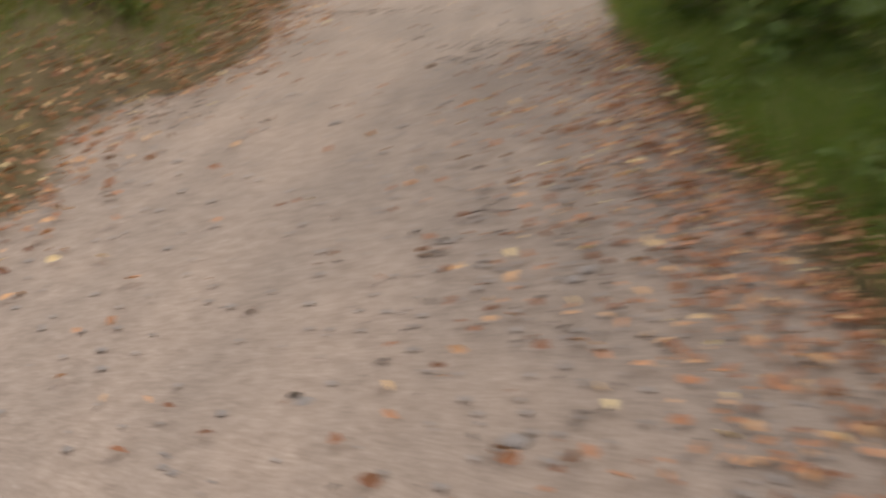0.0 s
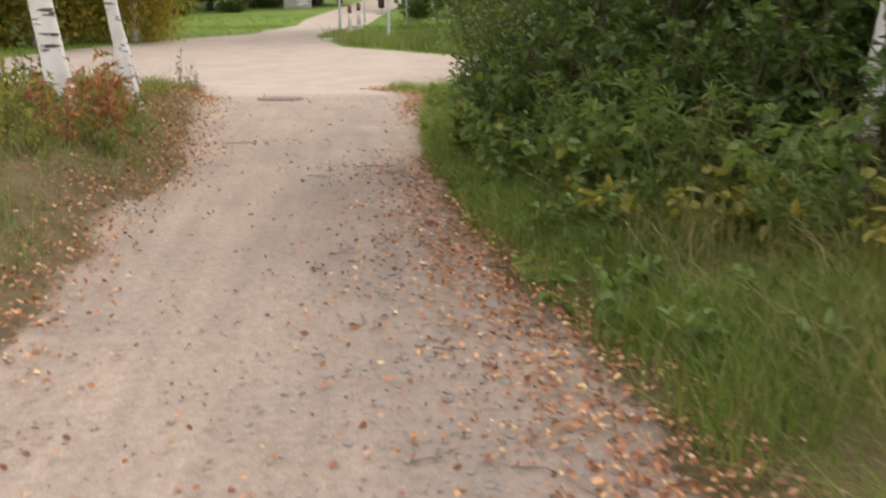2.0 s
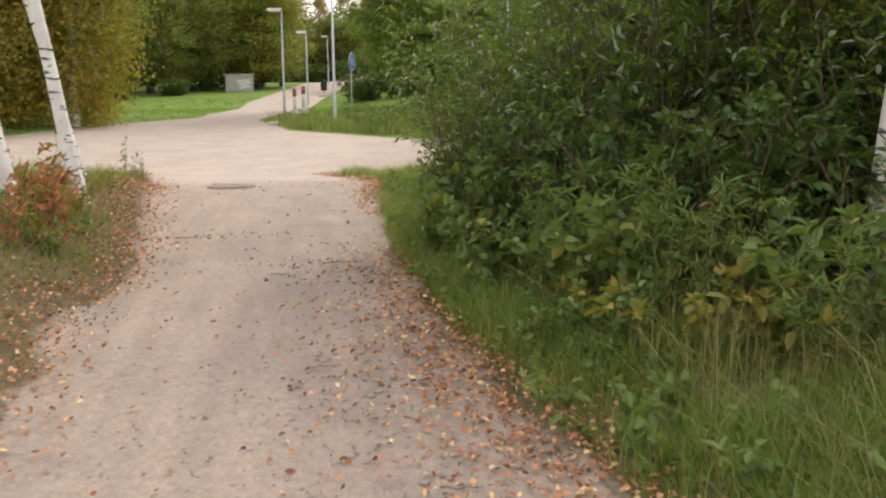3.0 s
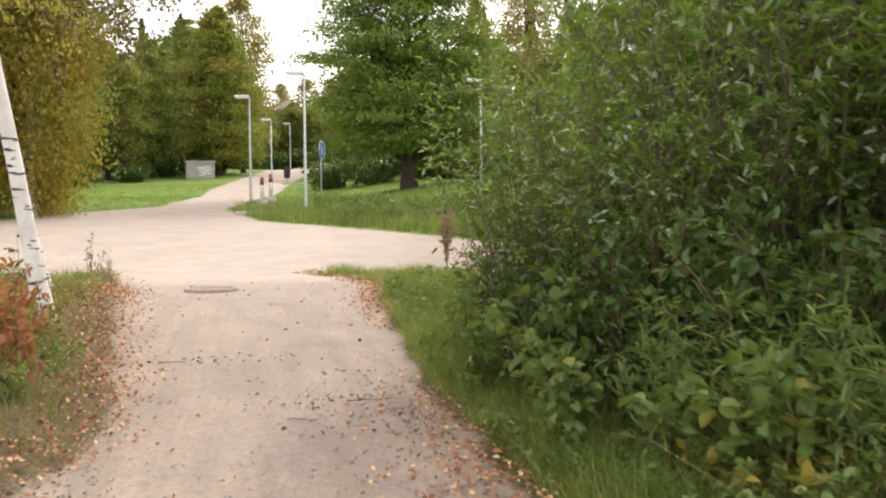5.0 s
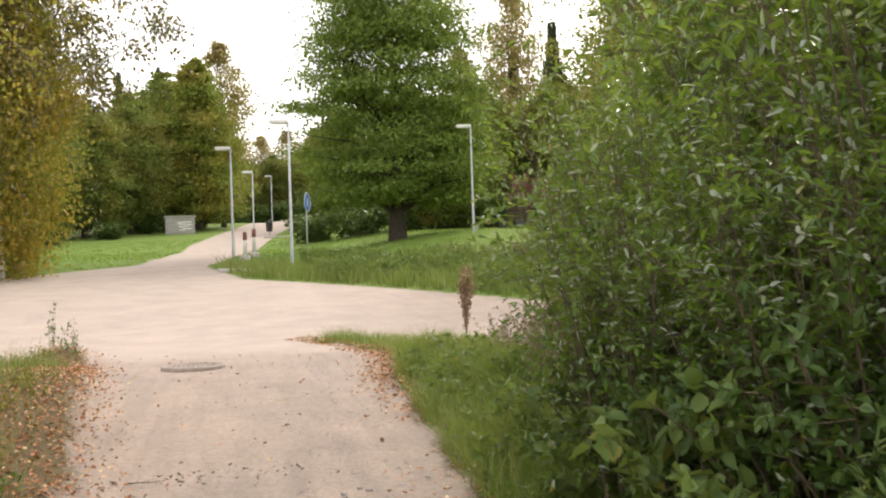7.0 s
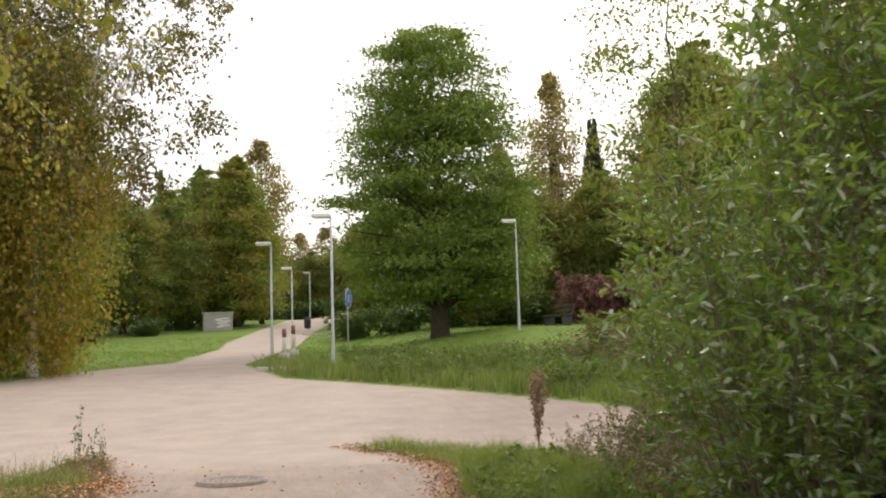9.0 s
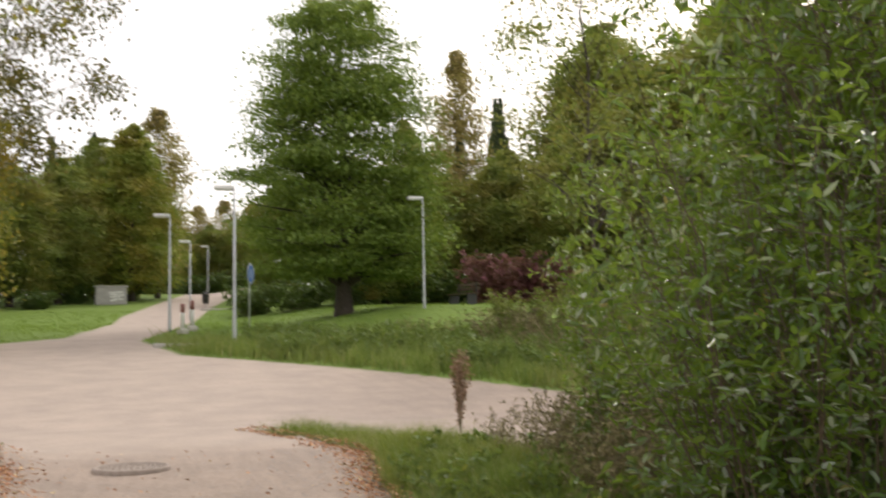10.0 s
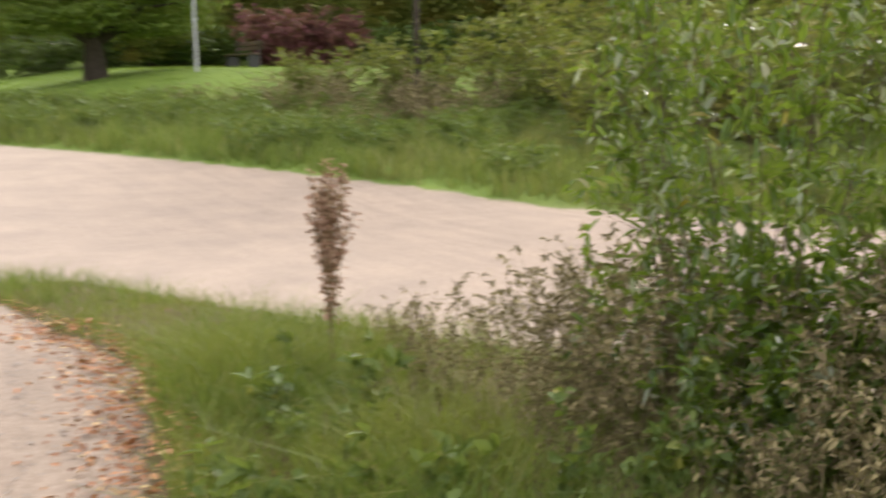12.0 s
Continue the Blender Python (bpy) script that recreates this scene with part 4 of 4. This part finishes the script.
scatter_grass("dry_verge_grass", "long dry grass stalks in the verge", 8000, (2.6, 6.0, 4.5, 10.2), lambda x, y, r: (on_gravel(x, y) < -0.5), (0.18, 0.52), 0.005, 0.95, M_DRYGRASS, 3)
scatter_grass("bank_grass", "rough yellowing grass on the left bank", 90000, (-3.6, 0.1, 3.0, 20.9), lambda x, y, r: on_gravel(x, y) < -0.12 - np.where(y > 12.3, 0.75, 0.35) * r.uniform(0, 1, len(x)) ** 1.3, (0.04, 0.2), 0.0055, 0.9, M_MEADOW, 4)
scatter_grass("bank_dry_grass", "dry stalks among the bank grass", 9000, (-3.2, -0.2, 5.0, 20.6), lambda x, y, r: on_gravel(x, y) < -0.2, (0.1, 0.35), 0.005, 0.8, M_DRYGRASS, 5)
scatter_grass("meadow_grass", "tall meadow grass and weeds beyond the road", 150000, (0.4, 22, 15, 42), lambda x, y, r: (on_gravel(x, y) < -0.1) & (x > 0.4) & ((y > 24.2) | (x > 8.4)) & (r.uniform(0, 1, len(x)) < smooth(43, 33, y)), (0.12, 0.50), 0.022, 0.5, M_MEADOW, 6)
scatter_grass("lawn_grass", "short bright green lawn grass", 120000, (-14, 26, 33, 74), lambda x, y, r: on_gravel(x, y) < -0.05, (0.04, 0.11), 0.035, 0.6, M_LAWN, 7)
mead = shrub("meadow_weed", "grey-green tall weed in the meadow", "plant", 83, M_HERB, M_GREENSTEM, "tall weeds in the meadow", stems=14, radius=0.5, height=0.75, leaf_l=0.10, leaf_w=0.035, twigs=8, per=5, stem_r=0.006, full=False)
MW = [(x, y, RNG.uniform(0, 360), RNG.uniform(0.7, 1.25), RNG.uniform(0.9, 1.3)) for x, y in zip(RNG.uniform(3.2, 14, 200), RNG.uniform(21, 40, 200)) if on_gravel(np.array([x]), np.array([y]))[0] < -0.7 and (y > 25 or x > 9)]
spread(mead, MW)


# ---- fallen leaves, stones and twigs ----
def fallen():
    rng = np.random.default_rng(91)
    y = rng.uniform(3.5, 22.7, 150000)
    x = rng.uniform(-1.6, 3.2, 150000)
    d = edge_at(RIGHT_EDGE, y) - x
    dl = x - edge_at(LEFT_EDGE, y)
    p = 0.006 + 1.0 * np.exp(-((d - 0.04) / 0.28) ** 2) * smooth(14.5, 9, y) + 0.16 * np.exp(-((d - 0.45) / 0.35) ** 2) * smooth(14, 9, y) + 0.6 * np.exp(-((dl + 0.12) / 0.26) ** 2) * smooth(8, 12, y) + 0.45 * np.exp(-((dl + 0.1) / 0.3) ** 2) * smooth(12, 8, y) + 0.03 * smooth(10, 6, y)
    p = p + 0.95 * np.exp(-((d - 0.04) / 0.2) ** 2) * smooth(14.5, 18.5, y)
    p = p + 0.35 * np.exp(-((dl + 0.45) / 0.45) ** 2) * smooth(11.5, 13.5, y) * smooth(20.5, 19, y)
    p = p * np.where((d < -0.35) | (dl < -1.1), 0.15, 1) * np.where(y > 20.4, (np.abs(on_gravel(x, y)) < 0.15) * 0.6, 1)
    ok = rng.uniform(0, 1, len(x)) < p * 0.85
    x, y = x[ok], y[ok]
    n = len(x)
    z = lie(x, y) + rng.uniform(0.012, 0.03, n) + np.where(on_gravel(x, y) < 0, 0.03, 0)
    a = rng.uniform(0, 2 * np.pi, n)
    D = np.stack([np.cos(a), np.sin(a), rng.normal(size=n) * 0.25], 1)
    s = rng.uniform(0.016, 0.042, n)
    V, F = leaves(np.stack([x, y, z], 1), D, s, s * rng.uniform(0.5, 0.8, n), 0.16, True, rng)
    tagged(new("fallen_leaves", np_mesh("fallen_leaves", V, F, M_FALLEN)), "brown and orange fallen leaves littering the path", "fallen leaves", "", "stuff")


fallen()


def pebble_mesh(seed):
    bm = bmesh.new()
    bmesh.ops.create_icosphere(bm, subdivisions=2, radius=1.0)
    for v in bm.verts:
        v.co *= 1 + 0.28 * noise.noise(v.co * 1.3 + Vector((seed, 0, 0)))
        v.co.z *= 0.5
    me = bpy.data.meshes.new("stone")
    bm.to_mesh(me)
    bm.free()
    me.materials.append(M_STONE)
    for pl in me.polygons:
        pl.use_smooth = True
    return me


def stones():
    rng = np.random.default_rng(93)
    meshes = [pebble_mesh(k * 7.3) for k in range(4)]
    for k in range(90):
        y = rng.uniform(5.5, 13.5)
        x = float(edge_at(RIGHT_EDGE, y)) - abs(rng.normal()) * 0.5 - 0.15
        s = rng.uniform(0.010, 0.028)
        ob = new("stone", meshes[k % 4])
        ob.matrix_basis = pose(x, y, float(lie(x, y)) + s * 0.05, 0, 0, rng.uniform(0, 360)) @ Matrix.Diagonal((s, s * rng.uniform(0.6, 1), s * 0.8, 1))
        tagged(ob, "small grey stone half sunk in the gravel path", "stone", "stones on the path")
    n = 9000
    y = rng.uniform(4, 20, n)
    x = rng.uniform(-0.3, 2.4, n)
    ok = (on_path(x, y) > 0.05) & (rng.uniform(0, 1, n) < 0.25 + 0.75 * np.exp(-((edge_at(RIGHT_EDGE, y) - x - 0.6) / 0.5) ** 2))
    x, y = x[ok], y[ok]
    base = np.array([[1, 0, 0], [0.2, 1, 0], [-0.9, 0.4, 0], [-0.4, -0.9, 0], [0, 0, 0.7]])
    s = rng.uniform(0.004, 0.013, len(x))
    a = rng.uniform(0, 2 * np.pi, len(x))
    ca, sa = np.cos(a)[:, None], np.sin(a)[:, None]
    vx, vy = base[None, :, 0] * ca - base[None, :, 1] * sa, base[None, :, 0] * sa + base[None, :, 1] * ca
    V = np.stack([x[:, None] + vx * s[:, None], y[:, None] + vy * s[:, None], lie(x, y)[:, None] + 0.006 + base[None, :, 2] * s[:, None]], -1).reshape(-1, 3)
    F = (np.arange(len(x))[:, None, None] * 5 + np.array([[0, 1, 4], [1, 2, 4], [2, 3, 4], [3, 0, 4]])[None]).reshape(-1, 3)
    tagged(new("path_grit", np_mesh("path_grit", V, F, M_STONE)), "coarse loose grit on the path", "gravel", "", "stuff")


stones()


def twigs():
    rng = np.random.default_rng(95)
    spots = [(1.15, 9.5, 20, 0.2), (1.6, 8.0, -10, 0.16), (1.45, 7.0, 35, 0.22), (-0.05, 6.9, 10, 0.18), (1.75, 7.6, 70, 0.15), (0.7, 6.6, 5, 0.12), (1.9, 6.9, 150, 0.2), (1.35, 12.3, 5, 0.3), (1.5, 12.0, 25, 0.25), (0.95, 11.9, -5, 0.2), (0.1, 13.8, 5, 0.2), (1.7, 11.4, 40, 0.3)]
    for x, y, turn, ln in spots:
        q = np.linspace(0, 1, 6)
        line = np.stack([q * ln, rng.normal(size=6) * 0.008, 0.006 + rng.uniform(0, 0.008, 6)], 1)
        side = np.stack([line[2], line[2] + [0.03, 0.03, 0.004], line[2] + [0.06, 0.045, 0.004]])
        sv, sf = tubes([(line, 0.0036 * (1.1 - q * 0.8)), (side, np.array([0.0022, 0.0016, 0.0008]))], 5)
        ob = new("fallen_twig", np_mesh("fallen_twig", sv, sf, M_CHIP, True))
        ob.matrix_basis = pose(x, y, float(lie(x, y)) + 0.008, 0, 0, turn)
        tagged(ob, "short dark fallen twig lying on the path", "twig", "twigs on the path")


twigs()

def debris():
    """Dark chips of bark and soil trodden into the path."""
    rng = np.random.default_rng(97)
    P = []
    for x, y, sx, sy, n in ((0.1, 13.8, 0.22, 0.12, 70), (1.25, 12.4, 0.35, 0.15, 130), (1.55, 11.9, 0.3, 0.15, 80), (0.6, 13.9, 0.3, 0.1, 60), (1.5, 8.6, 0.3, 0.8, 160), (-0.25, 10.8, 0.2, 0.2, 160)):
        P.append(np.stack([rng.normal(x, sx, n), rng.normal(y, sy, n)], 1))
    P = np.concatenate(P)
    z = lie(P[:, 0], P[:, 1]) + 0.012
    a = rng.uniform(0, 2 * np.pi, len(P))
    s = rng.uniform(0.008, 0.034, len(P))
    V, F = leaves(np.column_stack([P, z]), np.stack([np.cos(a), np.sin(a), rng.normal(size=len(P)) * 0.2], 1), s, s * 0.5, 0.3, True, rng)
    tagged(new("bark_debris", np_mesh("bark_debris", V, F, M_CHIP)), "dark chips of bark trodden into the path", "debris", "", "stuff")


debris()

# ---- street furniture ----


def manhole():
    ob = thing("manhole_cover", "round rusty manhole cover standing slightly proud of the gravel", "manhole cover")
    part("ring", bm_lathe([(0.33, -0.06), (0.335, 0.028), (0.325, 0.036), (0.29, 0.036), (0.288, 0.024), (0.0005, 0.024)], 40), M_IRON, ob)
    bm = bmesh.new()
    for i in range(-5, 6):
        for j in range(-5, 6):
            if i * i + j * j < 28:
                bmesh.ops.create_cube(bm, size=1.0, matrix=Matrix.Translation((i * 0.05, j * 0.05, 0.028)) @ Matrix.Diagonal((0.03, 0.03, 0.008, 1)))
    tagged(part("tread", bm, M_IRON, ob), kind="stuff")
    ob.matrix_basis = pose(0.32, 18.92, float(lie(0.32, 18.92)) + 0.0, 0, 0, 0)


manhole()


def street_lamp(h):
    """A slim park lamp: tapered steel post, short arm and a flat head."""
    ob = thing("street_lamp", "slim grey steel park lamp with a flat white head", "street lamp", "lamps along the park road")
    part("post", bm_lathe([(0.06, -0.1), (0.06, 0.02), (0.05, 0.9), (0.045, 0.92), (0.028, h)], 14), M_STEEL, ob)
    bm = bm_box(-0.42, -0.02, h - 0.05, 0.03, 0.02, h - 0.01, 0.008)
    part("arm", bm, M_STEEL, ob)
    head = part("head", bm_box(-0.56, -0.11, h - 0.02, 0.0, 0.11, h + 0.08, 0.03), M_WHITEHEAD, ob, "flat white lamp head")
    part("lens", bm_box(-0.50, -0.08, h - 0.045, -0.12, 0.08, h - 0.021, 0.008), M_GLASS, head)
    part("hatch", bm_box(-0.03, -0.066, 0.45, 0.03, -0.058, 0.75, 0.002), M_STEEL, ob)
    return ob


lamp = street_lamp(3.9)
lamp.matrix_basis = pose(1.03, 45.6, 1.6, 0, 0, 0)
for x, y, h, turn in ((2.35, 64.4, 1.06, 0), (4.9, 97.0, 1.05, 0), (10.02, 45.4, 1.04, 0), (2.66, 38.2, 1.13, 0)):
    c = copy_thing(lamp, Matrix())
    c.matrix_basis = pose(x, y, float(lie(x, y)), 0, 0, turn) @ Matrix.Diagonal((1, 1, h, 1))


def sign():
    ob = thing("road_sign", "round blue traffic sign on a steel post turned sideways", "traffic sign")
    part("post", bm_lathe([(0.03, -0.1), (0.03, 2.25), (0.028, 2.26)], 12), M_STEEL, ob)
    disc = part("plate", bm_lathe([(0.32, -0.006), (0.325, 0.0), (0.32, 0.006)], 32), M_BLUE, ob, "round blue plate")
    disc.matrix_basis = pose(0, -0.04, 1.9, 90, 0, 0)
    V, F = tubes([(np.stack([0.318 * np.cos(np.linspace(0, 2 * np.pi, 33)), 0.318 * np.sin(np.linspace(0, 2 * np.pi, 33)), np.full(33, 0.008)], 1), np.full(33, 0.010))], 5)
    part_me("rim", np_mesh("rim", V, F, M_WHITE, True), disc, "white rim")
    part("symbol", bm_box(-0.05, -0.14, 0.007, 0.05, 0.14, 0.011), M_WHITE, disc, "white symbol")
    ob.matrix_basis = pose(3.58, 43.9, float(lie(3.58, 43.9)) + 0.1, 0, 0, 66)


sign()


def litter_bin():
    ob = thing("litter_bin", "black litter bin on a post beside the road", "litter bin")
    part("body", bm_lathe([(0.17, 0.28), (0.21, 0.32), (0.23, 0.85), (0.235, 0.88), (0.215, 0.88), (0.20, 0.6)], 20), M_DARKPLASTIC, ob)
    part("post", bm_lathe([(0.03, -0.1), (0.03, 1.0)], 10), M_STEEL, ob)
    part("hood", bm_lathe([(0.24, 0.95), (0.23, 1.0), (0.1, 1.04), (0.01, 1.05)], 20), M_DARKPLASTIC, ob)
    ob.matrix_basis = pose(3.75, 77.2, float(lie(3.75, 77.2)), 0, 0, 0)


litter_bin()


def barrier_post():
    ob = thing("barrier_post", "short white barrier post with a red top on a concrete foot", "post", "barrier posts at the road's mouth")
    part("foot", bm_lathe([(0.2, -0.05), (0.19, 0.16), (0.15, 0.2)], 16), M_CONCRETE, ob)
    part("post", bm_lathe([(0.07, 0.2), (0.07, 0.98)], 14), M_WHITE, ob, "white post")
    part("band", bm_lathe([(0.073, 0.72), (0.073, 0.98), (0.05, 1.02)], 14), M_REDPAINT, ob, "red band")
    return ob


bp = barrier_post()
spread(bp, [(1.42, 43.9, 0, 1.0, 1.0), (1.78, 45.6, 40, 1.05, 1.0)])


def slab(x, y, turn, w, d):
    ob = new("concrete_slab")
    tagged(ob, "flat pale concrete slab lying in the grass edge", "slab", "slabs at the road's edge")
    part("top", bm_box(-w / 2, -d / 2, -0.08, w / 2, d / 2, 0.10, 0.02), M_CONCRETE, ob)
    ob.matrix_basis = pose(x, y, float(lie(x, y)), 2, 0, turn)


slab(1.25, 38.6, -4, 1.5, 0.5)
slab(4.4, 74.2, -6, 2.2, 0.6)


def cabinet():
    """A grey street cabinet, its front sprayed over."""
    ob = thing("utility_cabinet", "grey street cabinet with white graffiti at the lawn's edge", "cabinet")
    part("body", bm_box(-0.85, -0.35, -0.1, 0.85, 0.35, 1.05, 0.02), M_GREYBOX, ob)
    part("roof", bm_box(-0.92, -0.42, 1.052, 0.92, 0.42, 1.13, 0.025), M_CONCRETE, ob)
    for x in (-0.42, 0.42):
        d = part("door", bm_box(x - 0.38, -0.366, 0.08, x + 0.38, -0.352, 0.98, 0.004), M_GREYBOX, ob)
        part("handle", bm_box(x + 0.28, -0.385, 0.5, x + 0.32, -0.367, 0.64, 0.004), M_STEEL, d)
    strokes = [(0.1, 0.72, 86, 0.5), (0.3, 0.6, 92, 0.75), (0.22, 0.47, 88, 0.6), (0.4, 0.34, 91, 0.55), (0.5, 0.75, 90, 0.3), (0.1, 0.25, 87, 0.35)]
    for x, z, turn, ln in strokes:
        s = part("graffiti", bm_box(-0.04, -0.003, -ln / 2, 0.04, 0.003, ln / 2), M_WHITE, ob, "white sprayed stroke")
        s.matrix_basis = pose(x, -0.372, z, 0, turn, 0)
    ob.matrix_basis = pose(-2.3, 82.3, float(lie(-2.3, 82.3)), 0, 0, 8) @ Matrix.Diagonal((1.2, 1.2, 1.15, 1))


cabinet()


def bench():
    ob = thing("park_bench", "dark wooden park bench on the lawn", "bench")
    for k in range(3):
        part("slat", bm_box(-0.8, -0.25 + k * 0.16, 0.42, 0.8, -0.12 + k * 0.16, 0.46, 0.01), M_WOOD, ob)
    for k in range(2):
        part("backrest_slat", bm_box(-0.8, 0.24, 0.58 + k * 0.16, 0.8, 0.28, 0.70 + k * 0.16, 0.01), M_WOOD, ob)
    for x in (-0.65, 0.65):
        part("leg", bm_box(x - 0.03, -0.22, -0.05, x + 0.03, 0.22, 0.42, 0.01), M_DARKPLASTIC, ob)
        part("back_post", bm_box(x - 0.03, 0.2, 0.42, x + 0.03, 0.24, 0.9, 0.01), M_DARKPLASTIC, ob)
    ob.matrix_basis = pose(12.1, 47.4, float(lie(12.1, 47.4)), 0, 0, 285)


bench()
